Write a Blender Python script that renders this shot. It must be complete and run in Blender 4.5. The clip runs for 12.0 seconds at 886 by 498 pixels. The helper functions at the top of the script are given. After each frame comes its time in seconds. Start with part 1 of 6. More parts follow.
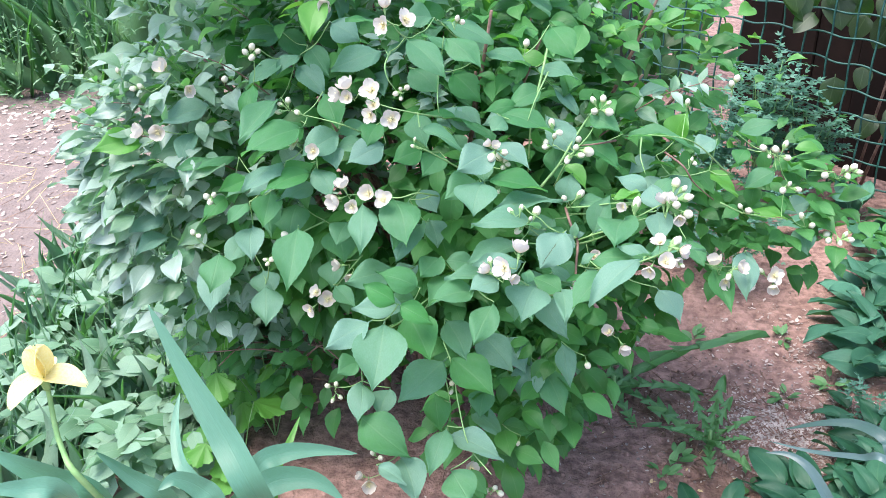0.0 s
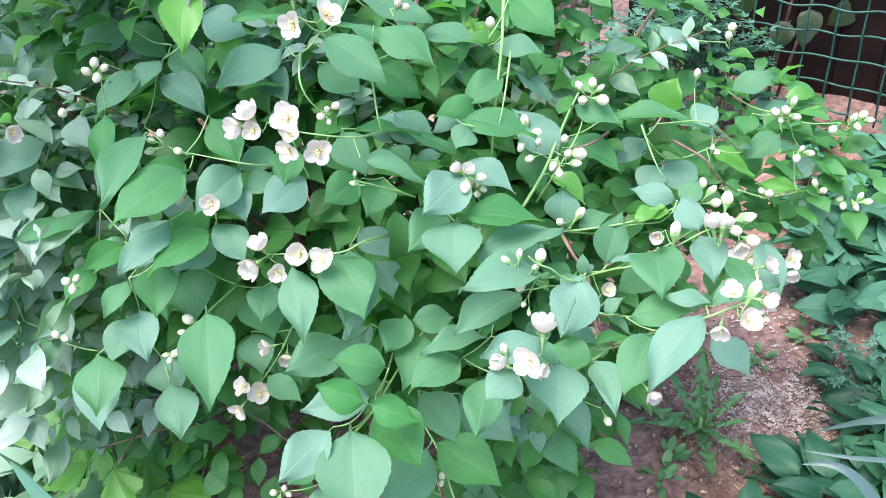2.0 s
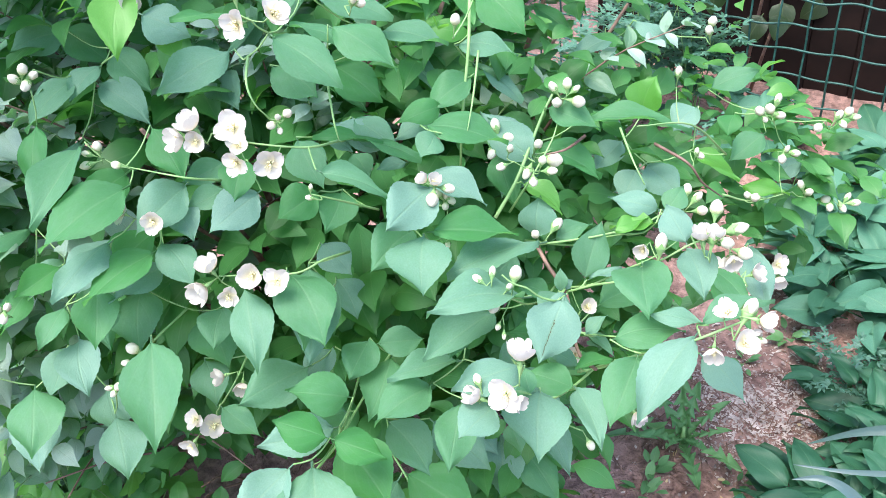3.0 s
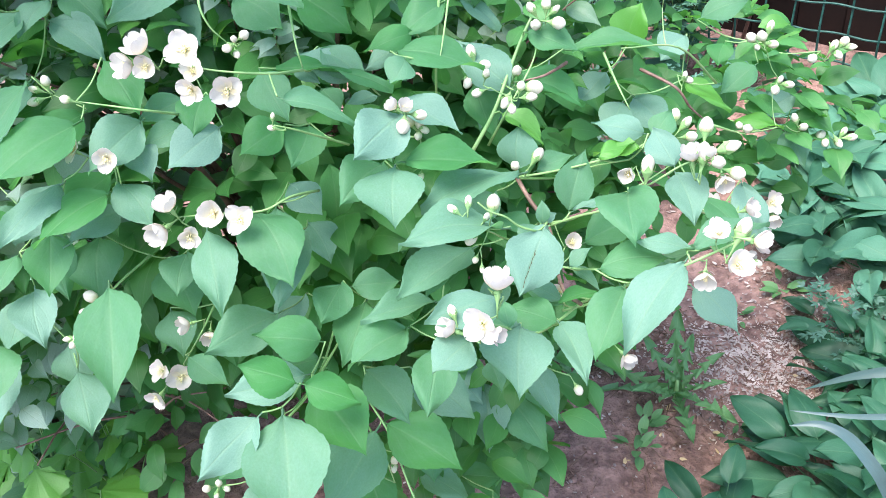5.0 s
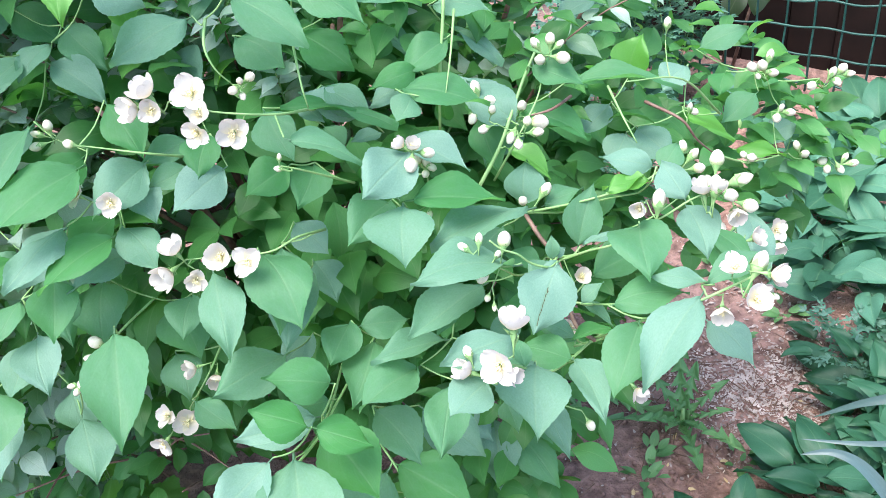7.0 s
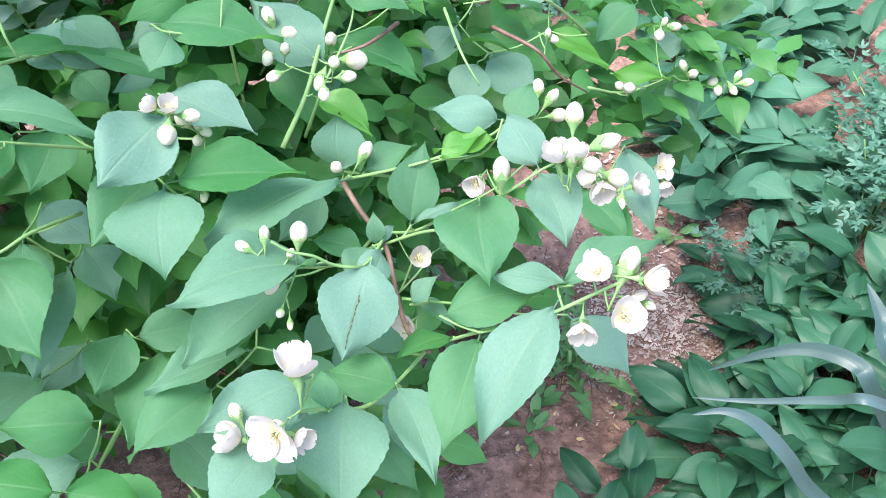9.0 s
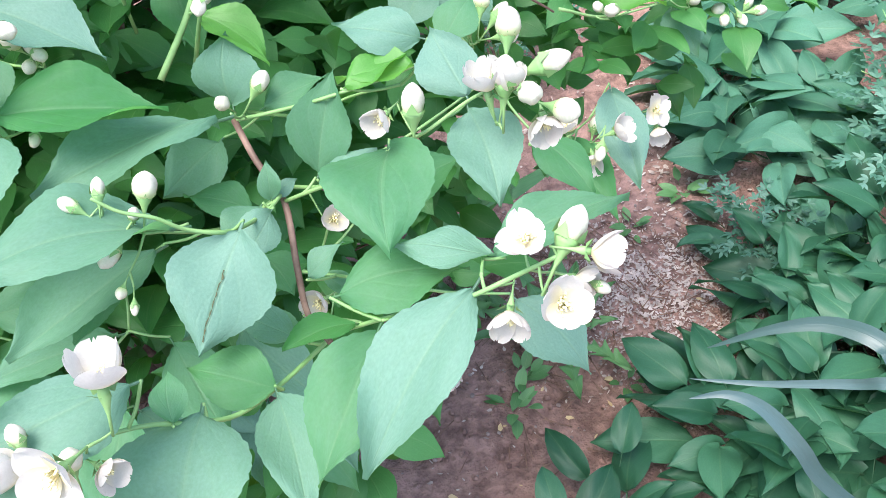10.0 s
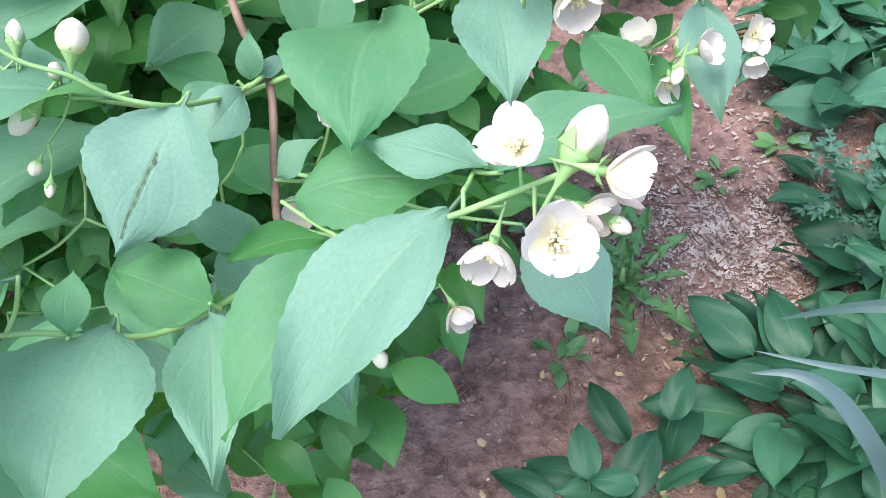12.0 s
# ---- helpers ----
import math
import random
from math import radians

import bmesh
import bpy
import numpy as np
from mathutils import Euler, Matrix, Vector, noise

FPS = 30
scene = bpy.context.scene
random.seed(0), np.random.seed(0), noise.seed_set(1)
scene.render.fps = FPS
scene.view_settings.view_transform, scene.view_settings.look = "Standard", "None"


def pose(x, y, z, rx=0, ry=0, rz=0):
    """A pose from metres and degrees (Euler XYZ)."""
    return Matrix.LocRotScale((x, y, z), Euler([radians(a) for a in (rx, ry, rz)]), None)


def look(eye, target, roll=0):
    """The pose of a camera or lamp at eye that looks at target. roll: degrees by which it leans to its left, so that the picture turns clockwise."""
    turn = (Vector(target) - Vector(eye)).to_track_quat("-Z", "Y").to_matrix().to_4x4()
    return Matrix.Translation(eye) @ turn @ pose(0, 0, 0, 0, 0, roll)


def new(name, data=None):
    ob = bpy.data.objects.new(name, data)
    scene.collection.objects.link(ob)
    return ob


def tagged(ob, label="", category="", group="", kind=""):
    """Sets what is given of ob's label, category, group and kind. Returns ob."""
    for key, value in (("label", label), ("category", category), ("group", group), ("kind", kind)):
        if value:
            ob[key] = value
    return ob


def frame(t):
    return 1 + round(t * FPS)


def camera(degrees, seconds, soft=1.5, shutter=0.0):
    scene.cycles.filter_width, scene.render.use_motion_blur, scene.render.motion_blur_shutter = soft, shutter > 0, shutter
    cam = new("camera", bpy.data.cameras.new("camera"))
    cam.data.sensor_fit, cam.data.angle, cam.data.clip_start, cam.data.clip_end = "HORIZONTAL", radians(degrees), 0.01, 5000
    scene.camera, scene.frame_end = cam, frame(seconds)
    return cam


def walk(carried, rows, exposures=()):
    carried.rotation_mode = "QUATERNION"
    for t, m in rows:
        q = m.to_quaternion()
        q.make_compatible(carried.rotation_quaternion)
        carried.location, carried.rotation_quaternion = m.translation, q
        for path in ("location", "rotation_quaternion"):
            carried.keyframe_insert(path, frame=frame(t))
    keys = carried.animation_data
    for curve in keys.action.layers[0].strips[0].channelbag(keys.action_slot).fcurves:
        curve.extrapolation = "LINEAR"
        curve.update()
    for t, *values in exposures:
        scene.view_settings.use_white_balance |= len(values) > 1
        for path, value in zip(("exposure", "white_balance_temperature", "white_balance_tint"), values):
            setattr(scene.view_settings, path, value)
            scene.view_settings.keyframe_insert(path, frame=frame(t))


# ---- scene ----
cam = camera(53.5, 12.0, soft=0.4)
PATH = [
    (0, (0.348, 0.004, 1.359), (0.06, 1.713, 0.36), -2.9),
    (0.5, (0.332, 0.109, 1.359), (0.068, 1.797, 0.32), -4.2),
    (1, (0.33, 0.186, 1.343), (0.074, 1.859, 0.278), -4.6),
    (1.5, (0.275, 0.291, 1.327), (0.141, 1.937, 0.198), -4.2),
    (2, (0.202, 0.366, 1.327), (0.205, 1.99, 0.161), -6.0),
    (2.5, (0.203, 0.42, 1.319), (0.252, 2.036, 0.142), -6.4),
    (2.7, (0.212, 0.428, 1.31), (0.274, 2.046, 0.136), -5.9),
    (4.3, (0.201, 0.485, 1.261), (0.275, 2.056, 0.025), -6.5),
    (4.5, (0.216, 0.489, 1.255), (0.294, 2.042, -0.002), -5.8),
    (5, (0.225, 0.454, 1.233), (0.295, 2.038, 0.014), -7.0),
    (5.5, (0.224, 0.456, 1.237), (0.296, 2.051, 0.033), -8.6),
    (6, (0.22, 0.466, 1.227), (0.295, 2.062, 0.025), -6.9),
    (6.5, (0.21, 0.474, 1.225), (0.301, 2.097, 0.061), -9.1),
    (6.7, (0.21, 0.468, 1.238), (0.297, 2.094, 0.076), -8.2),
    (8.3, (0.25, 0.532, 1.235), (0.401, 2.038, -0.073), -5.1),
    (8.5, (0.266, 0.561, 1.218), (0.458, 2.046, -0.108), -4.1),
    (9, (0.314, 0.643, 1.166), (0.572, 2.077, -0.204), -6.3),
    (9.5, (0.35, 0.7, 1.108), (0.602, 2.105, -0.293), -7.6),
    (10, (0.389, 0.729, 1.066), (0.587, 2.108, -0.368), -7.7),
    (10.5, (0.394, 0.741, 1.034), (0.477, 2.083, -0.446), -5.9),
    (11, (0.407, 0.748, 1.021), (0.465, 2.052, -0.495), -5.6),
    (11.5, (0.425, 0.742, 1.014), (0.454, 2.063, -0.487), -7.5),
    (12, (0.433, 0.781, 0.99), (0.414, 2.079, -0.532), -7.9),
]
walk(cam, [(t, look(eye, target, roll)) for t, eye, target, roll in PATH],
     exposures=[(0, 2.12), (2.5, 2.27), (5, 2.37), (9, 2.22), (12, 2.12)])

# ---- world and sun: bright shade under a high soft sky ----
world = bpy.data.worlds.new("sky")
scene.world = world
world.use_nodes = True
wn = world.node_tree.nodes
sky = wn.new("ShaderNodeTexSky")
sky.sky_type = "NISHITA"
sky.sun_disc = False
sky.sun_elevation, sky.sun_rotation = radians(71), radians(-124)
sky.air_density, sky.dust_density = 1.0, 2.5
wn["Background"].inputs["Strength"].default_value = 0.15
world.node_tree.links.new(sky.outputs[0], wn["Background"].inputs["Color"])
sun = new("sun", bpy.data.lights.new("sun", "SUN"))
sun.data.energy, sun.data.angle, sun.data.color = 1.35, radians(35), (1.0, 0.98, 0.96)
sun.matrix_world = look((-1.05, 0.73, 4.4), (0.1, 1.5, 0.4))


# ---- materials ----
def mat(name):
    m = bpy.data.materials.new(name)
    m.use_nodes = True
    return m, m.node_tree.nodes, m.node_tree.links, m.node_tree.nodes["Principled BSDF"]


def math_node(n, l, op, a, b=0.5):
    k = n.new("ShaderNodeMath")
    k.operation = op
    for i, v in enumerate((a, b)):
        if isinstance(v, (int, float)):
            k.inputs[i].default_value = v
        else:
            l.new(v, k.inputs[i])
    return k.outputs[0]


def mixed(n, l, fac, a, b, mode="MIX"):
    k = n.new("ShaderNodeMix")
    k.data_type, k.blend_type = "RGBA", mode
    for sock, v in ((k.inputs[0], fac), (k.inputs[6], a), (k.inputs[7], b)):
        if isinstance(v, tuple):
            sock.default_value = (*v, 1)
        elif isinstance(v, (int, float)):
            sock.default_value = v
        else:
            l.new(v, sock)
    return k.outputs[2]


def ramp(n, l, fac, stops):
    k = n.new("ShaderNodeValToRGB")
    for i, (p, c) in enumerate(stops):
        e = k.color_ramp.elements[i] if i < 2 else k.color_ramp.elements.new(p)
        e.position, e.color = p, (*c, 1)
    l.new(fac, k.inputs[0])
    return k.outputs[0]


def noise_tex(n, l, scale, detail=4, vec="Object", rough=0.55):
    c, k = n.new("ShaderNodeTexCoord"), n.new("ShaderNodeTexNoise")
    k.inputs["Scale"].default_value, k.inputs["Detail"].default_value, k.inputs["Roughness"].default_value = scale, detail, rough
    l.new(c.outputs[vec], k.inputs["Vector"])
    return k.outputs["Fac"]


def add_bump(n, l, p, height, strength, distance=0.002):
    b = n.new("ShaderNodeBump")
    b.inputs["Strength"].default_value, b.inputs["Distance"].default_value = strength, distance
    l.new(height, b.inputs["Height"])
    l.new(b.outputs[0], p.inputs["Normal"])


def leaf_material(name, dark, light, island=False, rough=0.5, translucent=0.3, veins=6.0, spread=0.55, glow=(0.13, 0.42, 0.05), vein_mix=0.35, spec=0.5, coat=0.0, relief_by=0.2, mid=None):
    """A leaf: two greens varied from leaf to leaf, arching veins from its UV map, light coming through."""
    m, n, l, p = mat(name)
    if island:
        g = n.new("ShaderNodeNewGeometry")
        rand = g.outputs["Random Per Island"]
    else:
        rand = n.new("ShaderNodeObjectInfo").outputs["Random"]
    blotch = noise_tex(n, l, 9.0, 3, "UV")
    f = math_node(n, l, "ADD", math_node(n, l, "MULTIPLY", rand, 0.85), math_node(n, l, "MULTIPLY", blotch, 0.25))
    col = ramp(n, l, f, [(0.12, dark), (0.85, light)] if mid is None else [(0.12, dark), (0.9, light), (0.5, mid)])
    uv, sep = n.new("ShaderNodeTexCoord"), n.new("ShaderNodeSeparateXYZ")
    l.new(uv.outputs["UV"], sep.inputs[0])
    u = math_node(n, l, "ABSOLUTE", math_node(n, l, "SUBTRACT", math_node(n, l, "MULTIPLY", sep.outputs[0], 2.0), 1.0), 0)
    side = math_node(n, l, "FRACT", math_node(n, l, "MULTIPLY", math_node(n, l, "SUBTRACT", sep.outputs[1], math_node(n, l, "MULTIPLY", u, spread)), veins), 0)
    side = math_node(n, l, "ABSOLUTE", math_node(n, l, "SUBTRACT", side, 0.5), 0)
    lateral = n.new("ShaderNodeMapRange")
    lateral.inputs["From Min"].default_value, lateral.inputs["From Max"].default_value = 0.0, 0.14
    lateral.inputs["To Min"].default_value, lateral.inputs["To Max"].default_value = 1.0, 0.0
    l.new(side, lateral.inputs["Value"])
    midrib = n.new("ShaderNodeMapRange")
    midrib.inputs["From Min"].default_value, midrib.inputs["From Max"].default_value = 0.0, 0.07
    midrib.inputs["To Min"].default_value, midrib.inputs["To Max"].default_value = 1.0, 0.0
    l.new(u, midrib.inputs["Value"])
    vein = math_node(n, l, "MAXIMUM", math_node(n, l, "MULTIPLY", lateral.outputs[0], 0.22), midrib.outputs[0])
    pale = mixed(n, l, 0.5, light, (0.35, 0.5, 0.22))
    col = mixed(n, l, math_node(n, l, "MULTIPLY", vein, vein_mix), col, pale)
    mottle = ramp(n, l, noise_tex(n, l, 34.0, 4, "UV", 0.65), [(0.32, (0.8, 0.8, 0.8)), (0.68, (1.0, 1.0, 1.0))])
    col = mixed(n, l, 1.0, col, mottle, "MULTIPLY")
    l.new(col, p.inputs["Base Color"])
    p.inputs["Roughness"].default_value = rough
    p.inputs["Specular IOR Level"].default_value = spec
    p.inputs["Coat Weight"].default_value, p.inputs["Coat Roughness"].default_value = coat, 0.42
    relief = math_node(n, l, "SUBTRACT", math_node(n, l, "MULTIPLY", noise_tex(n, l, 18.0, 4, "UV"), 0.4), math_node(n, l, "MULTIPLY", vein, 0.8))
    add_bump(n, l, p, relief, relief_by, 0.0018)
    t = n.new("ShaderNodeBsdfTranslucent")
    l.new(mixed(n, l, math_node(n, l, "MULTIPLY", rand, 0.5), glow, col), t.inputs["Color"])
    x = n.new("ShaderNodeMixShader")
    x.inputs[0].default_value = translucent
    l.new(p.outputs[0], x.inputs[1])
    l.new(t.outputs[0], x.inputs[2])
    l.new(x.outputs[0], n["Material Output"].inputs[0])
    return m


def plain_material(name, a, b, scale=60.0, rough=0.6, bump=0.3, spec=0.4, vec="Object"):
    m, n, l, p = mat(name)
    f = noise_tex(n, l, scale, 5, vec)
    l.new(ramp(n, l, f, [(0.3, a), (0.7, b)]), p.inputs["Base Color"])
    p.inputs["Roughness"].default_value, p.inputs["Specular IOR Level"].default_value = rough, spec
    add_bump(n, l, p, f, bump, 0.002)
    return m


def petal_material(name, a, b, translucent=0.35, claw=None):
    m, n, l, p = mat(name)
    col = ramp(n, l, noise_tex(n, l, 14.0, 3, "UV"), [(0.3, a), (0.7, b)])
    if claw:
        uv, sep, near = n.new("ShaderNodeTexCoord"), n.new("ShaderNodeSeparateXYZ"), n.new("ShaderNodeMapRange")
        l.new(uv.outputs["UV"], sep.inputs[0])
        near.inputs["From Min"].default_value, near.inputs["From Max"].default_value = 0.1, 0.5
        near.inputs["To Min"].default_value, near.inputs["To Max"].default_value = 1.0, 0.0
        l.new(sep.outputs[1], near.inputs["Value"])
        col = mixed(n, l, near.outputs[0], col, claw)
    l.new(col, p.inputs["Base Color"])
    p.inputs["Roughness"].default_value = 0.6
    add_bump(n, l, p, noise_tex(n, l, 40.0, 3, "UV"), 0.15, 0.001)
    t, x = n.new("ShaderNodeBsdfTranslucent"), n.new("ShaderNodeMixShader")
    t.inputs["Color"].default_value = (*b, 1)
    x.inputs[0].default_value = translucent
    l.new(p.outputs[0], x.inputs[1])
    l.new(t.outputs[0], x.inputs[2])
    l.new(x.outputs[0], n["Material Output"].inputs[0])
    return m


# the pale bluish end stands for sky sheen, coloured in leaf by leaf
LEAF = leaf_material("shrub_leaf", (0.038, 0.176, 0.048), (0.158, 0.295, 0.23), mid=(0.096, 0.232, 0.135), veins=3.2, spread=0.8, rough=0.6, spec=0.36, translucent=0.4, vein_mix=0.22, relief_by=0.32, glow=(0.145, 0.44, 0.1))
# paler copy of LEAF: sky sheen of the left flank put into its colour
LEAF_SHEEN = leaf_material("sheen_leaf", (0.11, 0.22, 0.13), (0.32, 0.42, 0.37), veins=3.2, spread=0.8, rough=0.45, spec=0.6, translucent=0.36, vein_mix=0.2, relief_by=0.32, glow=(0.16, 0.42, 0.12))
LEAF_YOUNG = leaf_material("young_leaf", (0.06, 0.24, 0.03), (0.11, 0.32, 0.06), veins=3.2, spread=0.8, glow=(0.22, 0.52, 0.06), translucent=0.45, coat=0.1, relief_by=0.2, vein_mix=0.2)
# darker, greener copy of the shrub leaf: inner shade put into its colour
FOLIAGE_SHADED = leaf_material("shaded_foliage", (0.018, 0.095, 0.02), (0.074, 0.245, 0.07), island=True, veins=3.2, spread=0.8, rough=0.5, spec=0.4, translucent=0.36, vein_mix=0.2, coat=0.0, relief_by=0.2, glow=(0.13, 0.45, 0.05))
# paler copy of the shrub foliage, its colour carrying sky sheen
FOLIAGE_SHEEN = leaf_material("sheen_foliage", (0.1, 0.21, 0.12), (0.3, 0.41, 0.35), island=True, veins=3.2, spread=0.8, spec=0.55, translucent=0.36, vein_mix=0.2, coat=0.0, relief_by=0.3, glow=(0.15, 0.5, 0.05))
FOLIAGE_YOUNG = leaf_material("young_foliage", (0.045, 0.2, 0.025), (0.1, 0.3, 0.065), island=True, veins=3.2, spread=0.8, glow=(0.22, 0.52, 0.06), translucent=0.45, coat=0.1, vein_mix=0.2)
COMFREY = leaf_material("comfrey_leaf", (0.011, 0.06, 0.031), (0.037, 0.128, 0.068), veins=5.0, spread=0.5, rough=0.5, translucent=0.12, vein_mix=0.14, spec=0.32, relief_by=0.2)
COMFREY_PALE = leaf_material("grey_green_leaf", (0.022, 0.09, 0.05), (0.072, 0.2, 0.13), veins=7.0, spread=0.5, rough=0.6, translucent=0.15, vein_mix=0.2, spec=0.3, relief_by=0.3)
SOWTHISTLE = leaf_material("sow_thistle_leaf", (0.075, 0.2, 0.07), (0.13, 0.3, 0.11), veins=6.0, translucent=0.25)
FERNY = leaf_material("ferny_leaf", (0.032, 0.115, 0.08), (0.1, 0.225, 0.165), island=True, translucent=0.25, vein_mix=0.1)
IRIS = leaf_material("iris_leaf", (0.065, 0.175, 0.115), (0.1, 0.245, 0.17), veins=0.0, rough=0.42, translucent=0.2, vein_mix=0.0)
IRIS_PALE = leaf_material("iris_leaf_pale", (0.035, 0.075, 0.075), (0.065, 0.115, 0.12), veins=0.0, rough=0.4, translucent=0.15, vein_mix=0.0)
GRASS = leaf_material("grass_blade", (0.045, 0.14, 0.05), (0.17, 0.31, 0.16), island=True, veins=0.0, vein_mix=0.1)
WEED = leaf_material("weed_leaf", (0.09, 0.2, 0.11), (0.24, 0.37, 0.27), island=True, rough=0.65, spec=0.3)
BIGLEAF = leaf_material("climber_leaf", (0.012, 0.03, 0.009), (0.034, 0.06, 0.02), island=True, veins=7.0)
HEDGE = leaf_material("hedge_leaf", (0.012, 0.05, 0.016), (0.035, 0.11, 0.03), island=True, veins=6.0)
STEM_GREEN = plain_material("green_stem", (0.13, 0.27, 0.09), (0.22, 0.36, 0.14), 40)
STEM_BROWN = plain_material("brown_stem", (0.09, 0.05, 0.036), (0.23, 0.145, 0.115), 70)
PETAL = petal_material("white_petal", (0.51, 0.475, 0.435), (0.58, 0.545, 0.505), claw=(0.76, 0.68, 0.43))
PETAL_IRIS = petal_material("yellow_petal", (0.8, 0.66, 0.22), (0.85, 0.76, 0.4))
BUD = petal_material("cream_bud", (0.5, 0.51, 0.38), (0.62, 0.6, 0.51), 0.25, claw=(0.42, 0.52, 0.2))
STAMEN = plain_material("yellow_stamen", (0.84, 0.74, 0.36), (0.86, 0.82, 0.6), 90)
WIRE = plain_material("green_coated_wire", (0.007, 0.04, 0.032), (0.018, 0.085, 0.07), 90, rough=0.5)
POST = plain_material("dark_post", (0.02, 0.025, 0.025), (0.05, 0.055, 0.05), 30, rough=0.6)
BOARD = plain_material("dark_brown_board", (0.007, 0.005, 0.0045), (0.02, 0.011, 0.009), 6, rough=0.9, spec=0.1)
CHIP = plain_material("pale_litter", (0.19, 0.14, 0.122), (0.56, 0.47, 0.42), 45, rough=0.85)
TWIGLET = plain_material("dry_twig", (0.09, 0.05, 0.035), (0.25, 0.15, 0.11), 40, rough=0.9)
TEAR = plain_material("torn_leaf_edge", (0.02, 0.03, 0.012), (0.09, 0.1, 0.04), 200, rough=0.8)
STONE = plain_material("pebble", (0.22, 0.16, 0.145), (0.45, 0.36, 0.33), 30, rough=0.8)
PEBBLE = plain_material("brown_pebble", (0.13, 0.09, 0.08), (0.32, 0.25, 0.23), 40, rough=0.85)
STRAW = plain_material("dry_leaf", (0.36, 0.24, 0.12), (0.6, 0.47, 0.27), 40, rough=0.8)


def soil_material():
    m, n, l, p = mat("soil")
    big, small, grit, crumb = (noise_tex(n, l, s, d) for s, d in ((1.6, 4), (14, 6), (130, 4), (48, 5)))
    col = ramp(n, l, big, [(0.35, (0.156, 0.086, 0.070)), (0.65, (0.300, 0.178, 0.152))])
    col = mixed(n, l, 0.6, col, ramp(n, l, small, [(0.3, (0.078, 0.041, 0.033)), (0.7, (0.372, 0.230, 0.196))]))
    col = mixed(n, l, math_node(n, l, "MULTIPLY", math_node(n, l, "GREATER_THAN", grit, 0.63), 0.4), col, (0.336, 0.241, 0.209))
    col = mixed(n, l, 0.5, col, ramp(n, l, crumb, [(0.36, (0.072, 0.034, 0.026)), (0.62, (0.372, 0.218, 0.182))]))
    # trodden earth of the path is paler
    c, sep = n.new("ShaderNodeTexCoord"), n.new("ShaderNodeSeparateXYZ")
    l.new(c.outputs["Object"], sep.inputs[0])
    r = n.new("ShaderNodeMapRange")
    r.inputs["From Min"].default_value, r.inputs["From Max"].default_value = -0.5, -0.95
    bend = math_node(n, l, "MULTIPLY", math_node(n, l, "SINE", math_node(n, l, "MULTIPLY", sep.outputs[1], 0.55), 0), 0.3)
    edge = math_node(n, l, "ADD", math_node(n, l, "MULTIPLY", math_node(n, l, "SUBTRACT", big, 0.5), 1.3), math_node(n, l, "MULTIPLY", math_node(n, l, "SUBTRACT", small, 0.5), 0.5))
    l.new(math_node(n, l, "ADD", math_node(n, l, "ADD", sep.outputs[0], bend), edge), r.inputs["Value"])
    pale = mixed(n, l, small, (0.115, 0.083, 0.074), (0.25, 0.192, 0.175))
    far = n.new("ShaderNodeMapRange")
    far.inputs["From Min"].default_value, far.inputs["From Max"].default_value = -3.0, -2.5
    l.new(math_node(n, l, "ADD", sep.outputs[0], edge), far.inputs["Value"])
    col = mixed(n, l, math_node(n, l, "MULTIPLY", r.outputs[0], far.outputs[0]), col, pale)
    l.new(col, p.inputs["Base Color"])
    p.inputs["Roughness"].default_value = 0.95
    add_bump(n, l, p, math_node(n, l, "ADD", math_node(n, l, "ADD", small, math_node(n, l, "MULTIPLY", crumb, 0.9)), math_node(n, l, "MULTIPLY", grit, 0.4)), 1.0, 0.012)
    return m


SOIL = soil_material()


# ---- mesh helpers ----
def mesh_of(name, verts, faces, material, uvs=None, smooth=True):
    me = bpy.data.meshes.new(name)
    me.from_pydata([tuple(v) for v in verts], [], faces)
    mats = material if isinstance(material, (list, tuple)) else [material]
    for x in mats:
        me.materials.append(x)
    if uvs is not None:
        lay = me.uv_layers.new(name="UVMap")
        idx = np.empty(len(me.loops), dtype=np.int32)
        me.loops.foreach_get("vertex_index", idx)
        lay.data.foreach_set("uv", np.asarray(uvs, dtype=np.float32)[idx].ravel())
    if smooth:
        me.polygons.foreach_set("use_smooth", [True] * len(me.polygons))
    me.update()
    return me


def part(name, me, parent, label="", m=None):
    ob = new(name, me)
    ob.parent = parent
    if m is not None:
        ob.matrix_local = m
    return tagged(ob, label)


def thing(name, label, category, group="", kind="", me=None, m=None):
    ob = new(name, me)
    if m is not None:
        ob.matrix_world = m
    return tagged(ob, label, category, group, kind)


def frame_from(base, along, up, roll=0.0):
    """A pose whose y axis runs along, whose z axis is as near to up as may be, turned by roll degrees about y."""
    y = Vector(along).normalized()
    z = Vector(up) - y * y.dot(Vector(up))
    z = z.normalized() if z.length > 1e-5 else y.orthogonal().normalized()
    x = y.cross(z)
    m = Matrix((x, y, z)).transposed().to_4x4()
    m.translation = base
    return m @ pose(0, 0, 0, 0, roll, 0)


